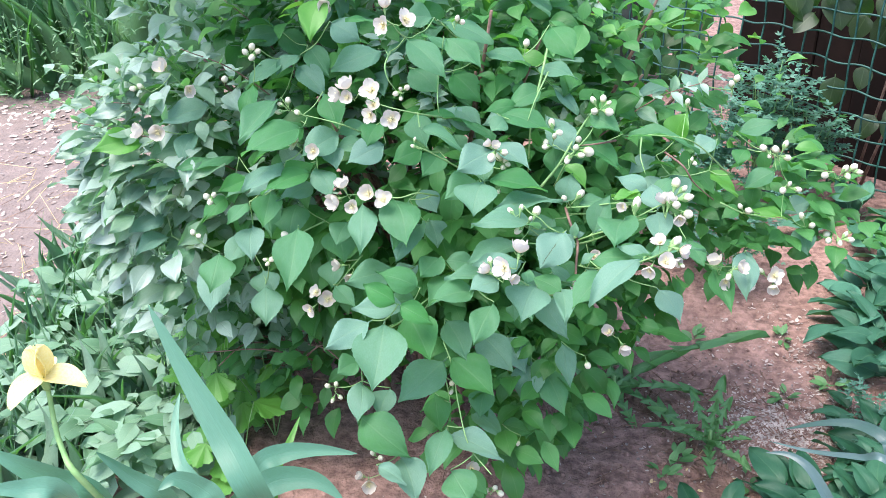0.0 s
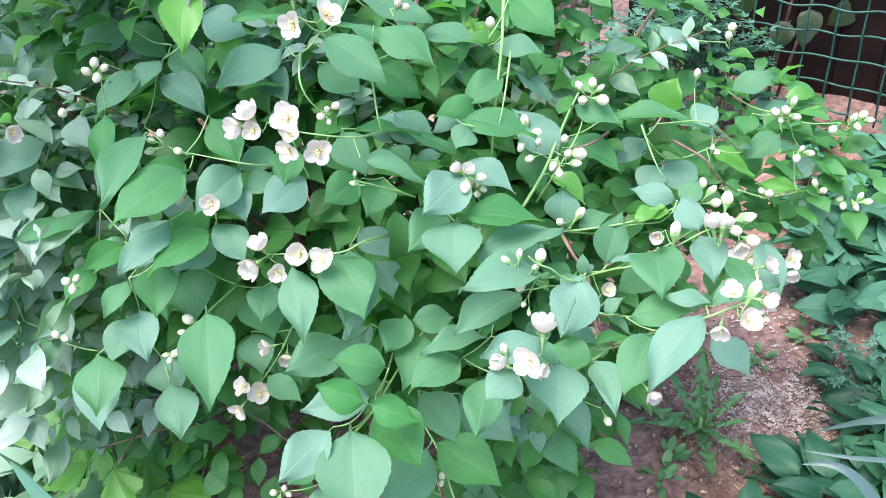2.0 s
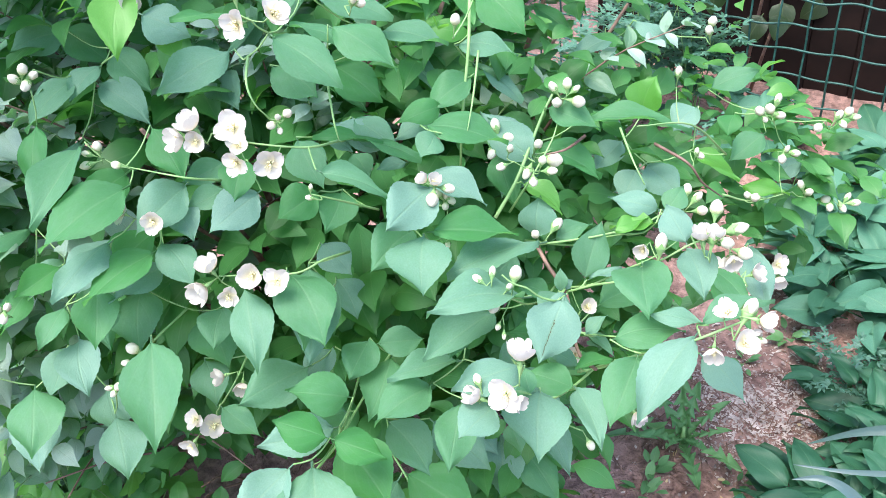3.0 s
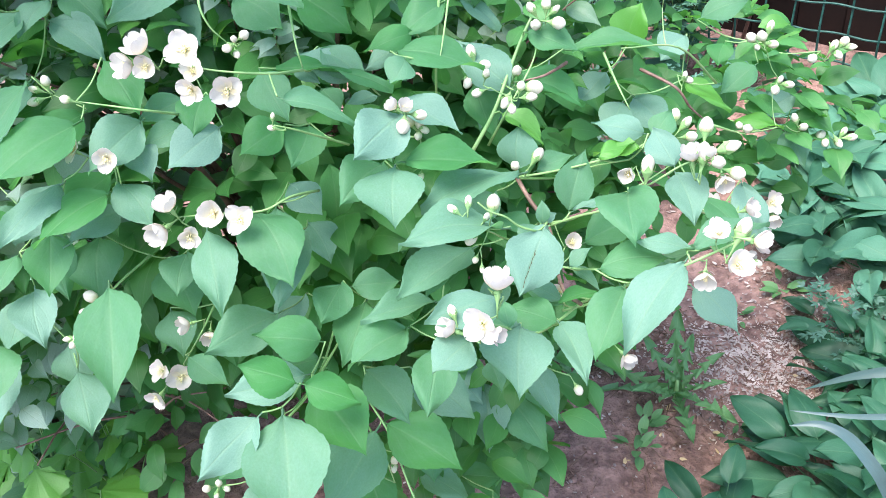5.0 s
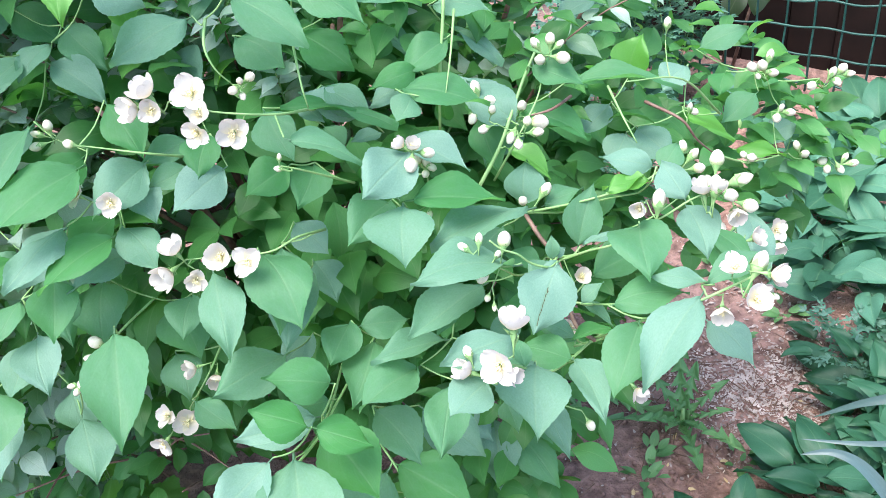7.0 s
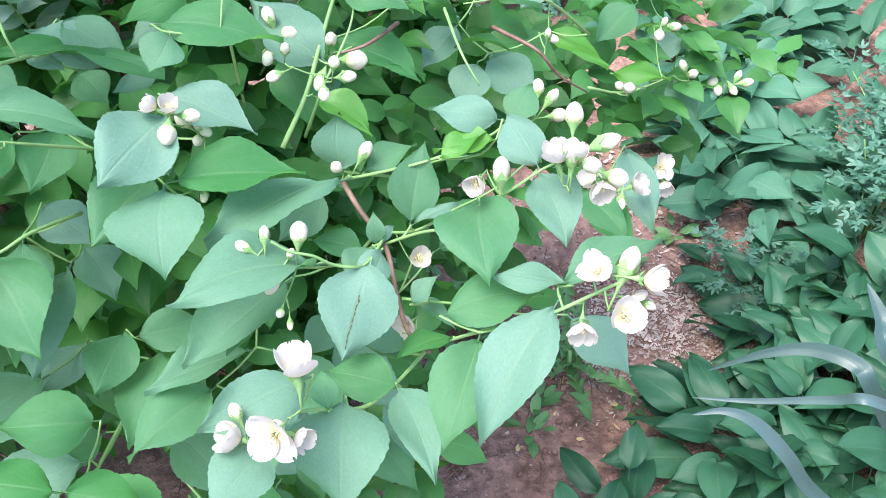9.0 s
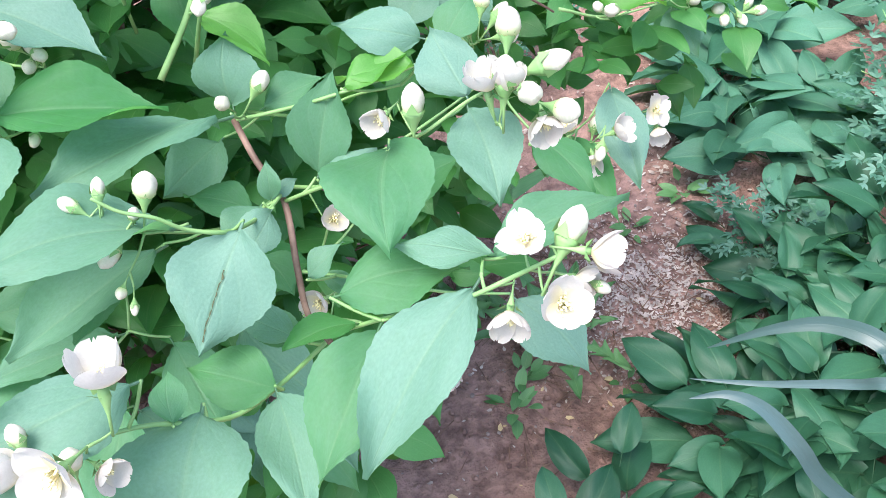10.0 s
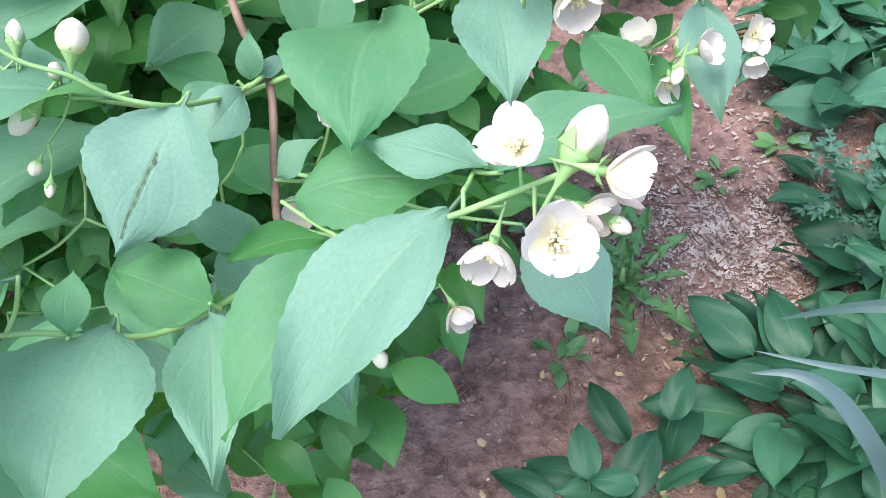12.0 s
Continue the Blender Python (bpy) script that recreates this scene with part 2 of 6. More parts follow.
def tube(points, radii, sides=6):
    """Vertices and faces of a tapered tube through points."""
    pts = [Vector(p) for p in points]
    verts, faces = [], []
    ref = Vector((0.3, 0.2, 0.93))
    for i, p in enumerate(pts):
        d = (pts[min(i + 1, len(pts) - 1)] - pts[max(i - 1, 0)]).normalized()
        a = d.cross(ref).normalized()
        b = d.cross(a)
        for k in range(sides):
            w = 2 * math.pi * k / sides
            verts.append(p + (a * math.cos(w) + b * math.sin(w)) * radii[i])
    for i in range(len(pts) - 1):
        for k in range(sides):
            q = (k + 1) % sides
            faces.append((i * sides + k, i * sides + q, (i + 1) * sides + q, (i + 1) * sides + k))
    faces.append(tuple(range(sides))[::-1])
    faces.append(tuple(range((len(pts) - 1) * sides, len(pts) * sides)))
    return verts, faces


def smooth_line(points, steps=5):
    """A Catmull-Rom line through points."""
    p = [Vector(x) for x in points]
    p = [p[0] * 2 - p[1]] + p + [p[-1] * 2 - p[-2]]
    out = []
    for i in range(1, len(p) - 2):
        for k in range(steps):
            t = k / steps
            out.append(0.5 * (2 * p[i] + (p[i + 1] - p[i - 1]) * t + (2 * p[i - 1] - 5 * p[i] + 4 * p[i + 1] - p[i + 2]) * t * t
                              + (3 * p[i] - p[i - 1] - 3 * p[i + 1] + p[i + 2]) * t ** 3))
    return out + [p[-2]]


def stem_mesh(name, points, r0, r1, material, sides=6, steps=5):
    line = smooth_line(points, steps)
    k = len(line) - 1
    v, f = tube(line, [r0 + (r1 - r0) * i / k for i in range(k + 1)], sides)
    return mesh_of(name, v, f, material)


class Heap:
    """Many small meshes gathered into one."""

    def __init__(self):
        self.v, self.f, self.uv, self.count = [], [], [], 0

    def add(self, shape, m):
        v, f, uv = shape
        a = np.array(m)
        self.v.append(v @ a[:3, :3].T + a[:3, 3])
        self.f.extend(tuple(i + self.count for i in face) for face in f)
        self.uv.append(uv)
        self.count += len(v)

    def mesh(self, name, material):
        return mesh_of(name, np.concatenate(self.v).tolist(), self.f, material, np.concatenate(self.uv))


OVATE = ((0, 0.03, 0.08, 0.16, 0.27, 0.38, 0.5, 0.6, 0.69, 0.77, 0.84, 0.9, 0.95, 1.0), (0.03, 0.17, 0.38, 0.66, 0.9, 1.0, 0.97, 0.86, 0.7, 0.51, 0.33, 0.18, 0.085, 0.01))


def leaf_shape(rows, cols, fold=0.12, curl=0.15, wave=0.02, teeth=0.03, base=0.5, tip=1.05, twist=0.0, seed=0, stalk=0.09, ovate=False):
    """An ovate leaf of length and width 1 along +y, its upper side to +z: folded on the midrib, tip curled down."""
    rng = random.Random(seed)
    ph, lop, bend, crease = rng.uniform(0, 6), rng.uniform(-0.1, 0.1), rng.uniform(-0.09, 0.09), rng.uniform(0.0, 0.016)
    peak = base / (base + tip)
    norm = peak ** base * (1 - peak) ** tip
    verts, uvs, faces = [], [], []
    for i in range(rows + 1):
        s = i / rows
        h = 0.5 * (s ** base) * ((1 - s) ** tip) / norm if 0 < s < 1 else 0.012
        if ovate:
            h = 0.5 * float(np.interp(s, *OVATE))
        if ovate and 2 < i < rows - 2:
            h += teeth * (1, 0.35, -0.3)[i % 3] * (0.4 + 0.6 * math.sin(math.pi * s))
        elif 0 < i < rows - 1:
            h *= 1 + (teeth if i % 2 else -teeth)
        for j in range(cols + 1):
            u = 2 * j / cols - 1
            x = u * h
            z = fold * abs(x) + wave * math.sin(5 * s + ph + 2.2 * u) * (0.4 + abs(u)) - 0.1 * x * x
            if ovate:
                # arched between foot and tip, sunk along the midrib and the two arching side veins
                z += curl * 3.2 * s * (1 - s) ** 1.2 + twist * x * (s - 0.5)
                z += 0.016 * math.sin(13 * s + 2 * ph + 1.5 * u) * u * u - crease * max(0.0, 1 - abs(u) * 4) * (1 - s)
                z -= 0.006 * max(0.0, 1 - abs(abs(u) - 0.5) * 5) * math.sin(math.pi * s)
                x = x * (1 + lop * u) + bend * 4 * s * (1 - s)
            else:
                z += twist * x * (s - 0.3) - curl * s * s
            verts.append((x, s - 0.008 * (i % 2) * abs(u), z))
            uvs.append((0.5 + 0.5 * u, s))
    w = cols + 1
    for i in range(rows):
        for j in range(cols):
            faces.append((i * w + j, i * w + j + 1, (i + 1) * w + j + 1, (i + 1) * w + j))
    if stalk:
        k = len(verts)
        for y, z in ((-stalk, -0.02), (0.02, -0.004)):
            for a in (0, 2.1, 4.2):
                verts.append((0.022 * math.cos(a), y, z + 0.012 * math.sin(a)))
                uvs.append((0.5, 0.0))
        faces += [(k + a, k + (a + 1) % 3, k + 3 + (a + 1) % 3, k + 3 + a) for a in range(3)]
    return np.array(verts), faces, np.array(uvs)


def blade_shape(rows, arch=0.3, widest=0.25, keel=0.25, cols=2):
    """A sword or grass blade of length and width 1 along +y, arching down to -z."""
    verts, uvs, faces = [], [], []
    for i in range(rows + 1):
        s = i / rows
        h = 0.5 * min(1.0, 0.55 + s / widest * 0.45) * max(0.02, 1 - max(0.0, (s - widest) / (1 - widest)) ** 1.8)
        y = s - arch * 0.5 * s ** 3
        for j in range(cols + 1):
            u = 2 * j / cols - 1
            verts.append((u * h, y, -arch * s * s + keel * abs(u) * h))
            uvs.append((0.5 + 0.5 * u, s))
    w = cols + 1
    for i in range(rows):
        for j in range(cols):
            faces.append((i * w + j, i * w + j + 1, (i + 1) * w + j + 1, (i + 1) * w + j))
    return np.array(verts), faces, np.array(uvs)


# ---- ground: one sheet to the horizon ----
def ground_height(x, y):
    near = max(0.0, 1 - math.hypot(x - 0.3, y - 1.5) / 6)
    h = 0.035 * noise.noise(Vector((x * 1.1, y * 1.1, 0.3))) + 0.016 * noise.noise(Vector((x * 5, y * 5, 4))) + 0.009 * noise.noise(Vector((x * 17, y * 17, 8))) + 0.005 * noise.noise(Vector((x * 41, y * 41, 2)))
    return h * near - 0.005


def build_ground():
    k = 190
    axis = [math.sinh(7.2 * (2 * i / k - 1)) / math.sinh(7.2) * 60 for i in range(k + 1)]
    verts = [(x + 0.3, y + 1.6, ground_height(x + 0.3, y + 1.6)) for y in axis for x in axis]
    w = k + 1
    faces = [(j * w + i, j * w + i + 1, (j + 1) * w + i + 1, (j + 1) * w + i) for j in range(k) for i in range(k)]
    tagged(new("ground", mesh_of("ground", verts, faces, SOIL)), "bare reddish-brown garden soil with a trodden path", "ground", kind="structure")


build_ground()


# ---- fence of green coated wire with what stands behind it ----
FENCE_A, FENCE_B = Vector((2.04, 2.04, 0)), Vector((-0.26, 3.97, 0))


def build_fence():
    fence = thing("wire_fence", "dark green plastic-coated crimped wire mesh fence", "fence")
    d = (FENCE_B - FENCE_A).normalized()
    side = Vector((d.y, -d.x, 0))
    length = (FENCE_B - FENCE_A).length
    cols, rows, gap, lift = int(length / 0.0755), 15, 0.0755, 0.0755
    up_line = [Vector((0, 0, 0.04 + k * lift / 4)) + side * 0.004 * math.sin(k * math.pi / 4) for k in range(rows * 4 + 3)]
    v, f = tube(up_line, [0.0033] * len(up_line), 5)
    upright = mesh_of("upright_wire", v, f, WIRE)
    for c in range(cols):
        lean = 0.6 * math.sin(c * 1.7)
        part("upright_wire", upright, fence, m=Matrix.Translation(FENCE_A + d * c * gap) @ pose(0, 0, 0, lean, lean * 0.7, 0))
    for r in range(rows):
        line = [FENCE_A + d * (c * gap / 4) + side * 0.004 * math.cos(c * math.pi / 4 + r) + Vector((0, 0, 0.07 + r * lift + 0.006 * math.sin(c * 0.13 + r) + 0.004 * math.sin(c * math.pi / 4)))
                for c in range(cols * 4)]
        v, f = tube(line, [0.0033] * len(line), 5)
        part("level_wire", mesh_of("level_wire", v, f, WIRE), fence)
    for a in (0.667,):
        p = FENCE_A.lerp(FENCE_B, a)
        v, f = tube([p + Vector((0.03, 0, -0.05)), p + Vector((0.03, 0, 0.6)), p + Vector((0.03, 0, 1.25))], [0.03, 0.03, 0.03], 10)
        part("post", mesh_of("post", v, f, POST), fence, "dark fence post")


build_fence()


def build_boards():
    """A dark weathered board wall a little behind the fence."""
    wall = tagged(new("wall_boards"), "dark brown weathered board wall behind the fence", "wall", kind="structure")
    d = (FENCE_B - FENCE_A).normalized()
    back = Vector((-d.y, d.x, 0))
    back = back if back.y > 0 else -back
    rng = random.Random(4)
    at = 0.0
    start = FENCE_A + back * 0.25 - d * 0.9
    while at < 2.48:
        w = rng.uniform(0.1, 0.16)
        bm = bmesh.new()
        bmesh.ops.create_cube(bm, size=1, matrix=Matrix.Diagonal((w - 0.001, 0.025, 1.9, 1)))
        bmesh.ops.bevel(bm, geom=bm.edges[:], offset=0.004, segments=1, affect="EDGES")
        me = bpy.data.meshes.new("board")
        bm.to_mesh(me)
        bm.free()
        me.materials.append(BOARD)
        part("board", me, wall, m=Matrix.Translation(start + d * (at + w / 2) + back * rng.uniform(0, 0.012) + Vector((0, 0, 0.9))) @ pose(0, 0, 0, 0, 0, math.degrees(math.atan2(d.y, d.x))))
        at += w


build_boards()

LEAF_BROAD = leaf_shape(8, 6, 0.1, 0.2, 0.03, 0.0, 0.45, 0.75, seed=3)


def climber(name, label, centre, spread, count, size, material, seed):
    rng = random.Random(seed)
    ob = thing(name, label, "plant")
    heap = Heap()
    for _ in range(count):
        p = Vector([c + rng.uniform(-s, s) for c, s in zip(centre, spread)])
        m = frame_from(p, (rng.uniform(-0.6, 0.6), rng.uniform(-0.5, 0.1), rng.uniform(-1, -0.2)), (rng.uniform(-0.4, 0.2), -1, 0.6), rng.uniform(-25, 25))
        k = size * rng.uniform(0.7, 1.25)
        heap.add(LEAF_BROAD, m @ Matrix.Diagonal((k * 0.8, k, k, 1)))
    tagged(part("foliage", heap.mesh("foliage", material), ob), kind="stuff")
    v, f = tube([Vector((centre[0], centre[1] + 0.05, 0)), Vector((centre[0] + 0.05, centre[1], centre[2]))], [0.006, 0.003])
    part("stem", mesh_of("stem", v, f, STEM_BROWN), ob)


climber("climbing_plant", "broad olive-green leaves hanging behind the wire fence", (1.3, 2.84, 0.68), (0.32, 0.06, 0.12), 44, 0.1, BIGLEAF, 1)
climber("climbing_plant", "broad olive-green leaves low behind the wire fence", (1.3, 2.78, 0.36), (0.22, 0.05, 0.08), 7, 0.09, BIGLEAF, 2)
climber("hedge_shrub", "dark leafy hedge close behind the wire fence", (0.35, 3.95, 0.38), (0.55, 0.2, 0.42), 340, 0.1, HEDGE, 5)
climber("young_shrub", "bright yellow-green leaves of a young shrub beyond the fence", (0.8, 3.62, 0.4), (0.14, 0.08, 0.16), 26, 0.1, LEAF_YOUNG, 3)

# ---- leaves, flowers and buds of the shrub ----
HERO = [mesh_of("leaf", *(lambda s: (s[0], s[1]))(sh), LEAF, sh[2]) for sh in
        [leaf_shape(36, 10, fo, cu, wa, 0.011, 0.55, 0.95, tw, seed=i, ovate=True) for i, (fo, cu, wa, tw) in enumerate(
            [(0.1, 0.08, 0.03, 0.0), (0.16, 0.12, 0.035, 0.2), (0.06, 0.14, 0.04, -0.2), (0.22, 0.06, 0.03, 0.1), (-0.06, 0.12, 0.045, 0.0), (0.12, 0.16, 0.04, 0.25),
             (0.14, 0.08, 0.045, -0.15), (0.08, 0.1, 0.05, 0.1), (0.03, 0.15, 0.035, 0.15), (0.18, 0.12, 0.04, -0.1), (0.0, 0.08, 0.05, 0.2), (0.1, 0.18, 0.045, -0.25)])]]
HERO_YOUNG, HERO_SHEEN = [me.copy() for me in HERO], [me.copy() for me in HERO]
for me in HERO_YOUNG:
    me.materials[0] = LEAF_YOUNG
for me in HERO_SHEEN:
    me.materials[0] = LEAF_SHEEN
LEAF_LOW = [leaf_shape(7, 4, fo, cu, 0.02, 0.0, 0.55, 0.95, seed=i, stalk=0, ovate=True) for i, (fo, cu) in enumerate([(0.1, 0.1), (0.25, 0.2), (0.0, 0.25)])]

LEAF_FEET, TWIG_DOTS, BLOOM_FEET = [], [], []
shrub = thing("mock_orange_shrub", "leafy mock orange shrub with white flowers in bare soil", "shrub")


TORN = Vector((0.339, 1.048, 0.780))


def tear(leaf, me):
    """A dark slit along the midrib of one leaf."""
    verts, faces = [], []
    rng = random.Random(2)
    for i in range(12, 33):
        v = me.vertices[i * 11 + 5].co
        w = 0.002 + 0.012 * abs(math.sin(i * 1.9)) ** 2 * (1 if i < 16 else 0.5)
        q = rng.uniform(-0.008, 0.008)
        verts += [(v.x - w + q, v.y, v.z + 0.012), (v.x + w + q, v.y, v.z + 0.012)]
    faces = [(2 * i, 2 * i + 1, 2 * i + 3, 2 * i + 2) for i in range(20)]
    part("tear", mesh_of("tear", verts, faces, TEAR), leaf, "dark torn slit along the leaf")


def spray(rows, young=False):
    """Leaves of the shrub: base, way to the tip, turn about that way in degrees, width, all in metres."""
    for x, y, z, dx, dy, dz, roll, width in rows:
        way = Vector((dx, dy, dz))
        kind = int(abs(x * 7919 + z * 104729 + dy * 1299709) * 10) % len(HERO)
        m = frame_from((x, y, z), way, (0, 0, 1), roll) @ Matrix.Diagonal((width, way.length, way.length, 1))
        LEAF_FEET.append(Vector((x, y, z)) - way * 0.08)
        ob = part("leaf", (HERO_YOUNG if young else HERO)[kind], shrub, m=m)
        if (Vector((x, y, z)) - TORN).length < 0.004:
            tear(ob, HERO[kind])


def twig(points, r0=0.0018, r1=0.001, brown=False):
    TWIG_DOTS.extend(smooth_line(points, 4))
    part("twig", stem_mesh("twig", points, r0, r1, STEM_BROWN if brown else STEM_GREEN), shrub, "reddish-brown woody twig" if brown else "")


def petal_mesh(cup, length, width, material, rows=9, cols=8, notch=0.04, name="petal"):
    """A rounded petal along +y from a narrow claw, cupped towards +z."""
    verts, uvs, faces = [], [], []
    for i in range(rows + 1):
        s = i / rows
        h = width * 0.5 * (0.04 + 0.96 * math.sin(math.pi * (0.02 + 0.98 * s) ** 0.85) ** 0.55 if s < 1 else 0.16)
        for j in range(cols + 1):
            u = 2 * j / cols - 1
            y = length * (s - notch * (1 - abs(u)) ** 2 * s ** 8)
            a = cup * (0.35 + 0.65 * s)
            verts.append((u * h, y * math.cos(a * 0.75), y * math.sin(a) * 0.85 + 0.45 * abs(h) * u * u + length * s * (0.03 * math.sin(7 * s + 3 * u) + 0.05 * s * math.sin(6 * u + 2 * length * 900))))
            uvs.append((0.5 + 0.5 * u, s))
    w = cols + 1
    for i in range(rows):
        for j in range(cols):
            faces.append((i * w + j, i * w + j + 1, (i + 1) * w + j + 1, (i + 1) * w + j))
    return mesh_of(name, verts, faces, material, uvs)


PETALS_OPEN = [petal_mesh(0.5, 0.0172, 0.0166, PETAL, 11, 10, 0.1), petal_mesh(0.75, 0.0165, 0.0165, PETAL, 11, 10, 0.05), petal_mesh(0.34, 0.0175, 0.016, PETAL, 11, 10, 0.14), petal_mesh(0.95, 0.016, 0.017, PETAL, 11, 10, 0.08)]
PETALS_BELL = [petal_mesh(1.15, 0.0185, 0.018, PETAL, notch=0.03), petal_mesh(1.3, 0.0185, 0.017, PETAL, notch=0.0)]


def stamen_mesh():
    verts, faces = [], []
    rng = random.Random(9)
    for k in range(34):
        a, r = rng.uniform(0, 6.283), rng.uniform(0.001, 0.0052)
        top = Vector((math.cos(a) * r, math.sin(a) * r, rng.uniform(0.005, 0.0085)))
        v, f = tube([Vector((math.cos(a) * 0.001, math.sin(a) * 0.001, 0.001)), top * 0.9, top, top + Vector((0, 0, 0.0012))], [0.00022, 0.00022, 0.0007, 0.0002], 4)
        faces += [tuple(i + len(verts) for i in x) for x in f]
        verts += v
    return mesh_of("stamen_tuft", verts, faces, STAMEN)


STAMENS = stamen_mesh()


def calyx_mesh():
    verts, faces = tube([Vector((0, 0, z)) for z in (-0.02, -0.011, -0.007, -0.003, 0.001)], [0.0006, 0.0007, 0.0014, 0.0025, 0.002], 8)
    for k in range(4):
        a = k * math.pi / 2 + 0.78
        c, s = math.cos(a), math.sin(a)
        i = len(verts)
        verts += [Vector((c * 0.003 - s * 0.0024, s * 0.003 + c * 0.0024, -0.002)), Vector((c * 0.003 + s * 0.0024, s * 0.003 - c * 0.0024, -0.002)), Vector((c * 0.0085, s * 0.0085, 0.0015))]
        faces.append((i, i + 1, i + 2))
    return mesh_of("calyx", verts, faces, STEM_GREEN)


CALYX = calyx_mesh()


def bud_mesh(fat, twist):
    """A plump pointed bud of overlapping petals, greenish at its foot."""
    prof = [(0.0006, 0.0), (0.003, 0.001), (0.0042 * fat, 0.003), (0.0048 * fat, 0.0055), (0.0047 * fat, 0.008), (0.004 * fat, 0.0102), (0.0028 * fat, 0.012), (0.0013 * fat, 0.0132), (0.0002, 0.0137)]
    verts, faces, uvs, k = [], [], [], 20
    for r, z in prof:
        for i in range(k):
            a = 2 * math.pi * i / k
            q = r * (1 + 0.2 * (abs(math.sin(2 * a + twist + z * 210)) - 0.65) * min(1.0, z / 0.006))
            verts.append((math.cos(a) * q, math.sin(a) * q, z))
            uvs.append((a / 6.283, z / 0.014))
    for j in range(len(prof) - 1):
        faces += [(j * k + i, j * k + (i + 1) % k, (j + 1) * k + (i + 1) % k, (j + 1) * k + i) for i in range(k)]
    faces += [tuple(range(k))[::-1], tuple(range((len(prof) - 1) * k, len(prof) * k))]
    return mesh_of("bud", verts, faces, BUD, uvs)


BUDS = [bud_mesh(1.0, 0.0), bud_mesh(1.15, 1.0), bud_mesh(0.85, 2.0)]


def bud_cup_mesh():
    verts, faces = tube([Vector((0, 0, z)) for z in (-0.016, -0.006, -0.002, 0.0012, 0.0034)], [0.0005, 0.0006, 0.0018, 0.0036, 0.0044], 8)
    for q in range(4):
        a = q * math.pi / 2
        c, d = math.cos(a), math.sin(a)
        i = len(verts)
        verts += [Vector((c * 0.0044 - d * 0.0026, d * 0.0044 + c * 0.0026, 0.003)), Vector((c * 0.0044 + d * 0.0026, d * 0.0044 - c * 0.0026, 0.003)), Vector((c * 0.0052, d * 0.0052, 0.0078))]
        faces.append((i, i + 1, i + 2))
    return mesh_of("calyx", verts, faces, STEM_GREEN)


BUD_CUP = bud_cup_mesh()


def flower(at, facing, size=1.0, bell=False, seed=0):
    """One white flower: four petals, stamens and a calyx with its stalk."""
    rng = random.Random(seed)
    f = Vector(facing).normalized()
    BLOOM_FEET.append(Vector(at) - f * 0.018 * size)
    q = f.to_track_quat("Z", "Y").to_matrix().to_4x4()
    root = part("flower", CALYX, shrub, "open white four-petalled flower" if not bell else "half-open white bell flower",
                Matrix.Translation(at) @ q @ pose(0, 0, 0, 0, 0, rng.uniform(0, 90)) @ Matrix.Diagonal((size, size, size, 1)))
    for k in range(4):
        me = rng.choice(PETALS_BELL if bell else PETALS_OPEN)
        part("petal", me, root, m=pose(0, 0, 0.0005, rng.uniform(-8, 12), 0, 90 * k + rng.uniform(-9, 9)))
    part("stamen_tuft", STAMENS, root, "yellow stamens")


def bud(at, facing, size=1.0, seed=0):
    q = Vector(facing).normalized().to_track_quat("Z", "Y").to_matrix().to_4x4()
    m = Matrix.Translation(at) @ q @ Matrix.Diagonal((size, size, size, 1))
    ob = part("bud", BUDS[seed % 3], shrub, m=m)
    k = min(1.0, 1.5 / size)
    part("calyx", BUD_CUP, ob, m=pose(0, 0, 0, 0, 0, seed * 31) @ Matrix.Diagonal((0.4 + 0.6 * k, 0.4 + 0.6 * k, k, 1)))
    BLOOM_FEET.append(Vector(at) - Vector(facing).normalized() * 0.015 * size)


# LEAVES BEGIN
spray([
    (0.339, 1.048, 0.780, -0.031, -0.045, -0.031, -22, 0.051),
    (0.351, 1.090, 0.750, -0.022, -0.030, -0.005, -26, 0.024),
    (0.369, 1.074, 0.711, 0.021, -0.025, -0.012, 9, 0.013),
    (0.359, 1.143, 0.653, -0.062, -0.004, 0.015, -24, 0.038),
    (0.313, 1.117, 0.668, -0.034, -0.031, 0.003, -23, 0.028),
    (0.254, 1.114, 0.710, -0.023, -0.046, -0.001, -8, 0.031),
    (0.320, 1.216, 0.710, -0.040, -0.039, -0.005, -37, 0.038),
    (0.408, 1.179, 0.656, 0.073, 0.022, 0.007, 14, 0.045),
    (0.580, 1.284, 0.588, 0.021, -0.088, -0.027, 10, 0.038),
    (0.349, 1.033, 0.711, -0.029, 0.018, 0.014, -11, 0.022)])
spray([
    (0.381, 1.026, 0.718, -0.038, -0.011, 0.007, 0, 0.023),
    (0.304, 0.982, 0.734, -0.015, -0.072, -0.007, -15, 0.060),
    (0.245, 1.138, 0.358, 0.048, -0.005, -0.013, 14, 0.037),
    (0.196, 1.122, 0.402, 0.056, -0.050, -0.016, 3, 0.041),
    (0.239, 1.231, 0.876, 0.080, -0.014, -0.023, 5, 0.049),
    (0.245, 1.210, 0.878, -0.018, -0.025, -0.011, -26, 0.031),
    (0.199, 1.274, 0.839, -0.061, 0.010, 0.027, -36, 0.040),
    (0.206, 1.263, 0.838, -0.086, -0.005, 0.027, 0, 0.034),
    (0.257, 1.286, 0.869, -0.050, -0.022, -0.003, -31, 0.032),
    (0.155, 1.317, 0.807, 0.017, -0.023, -0.019, 12, 0.033)])
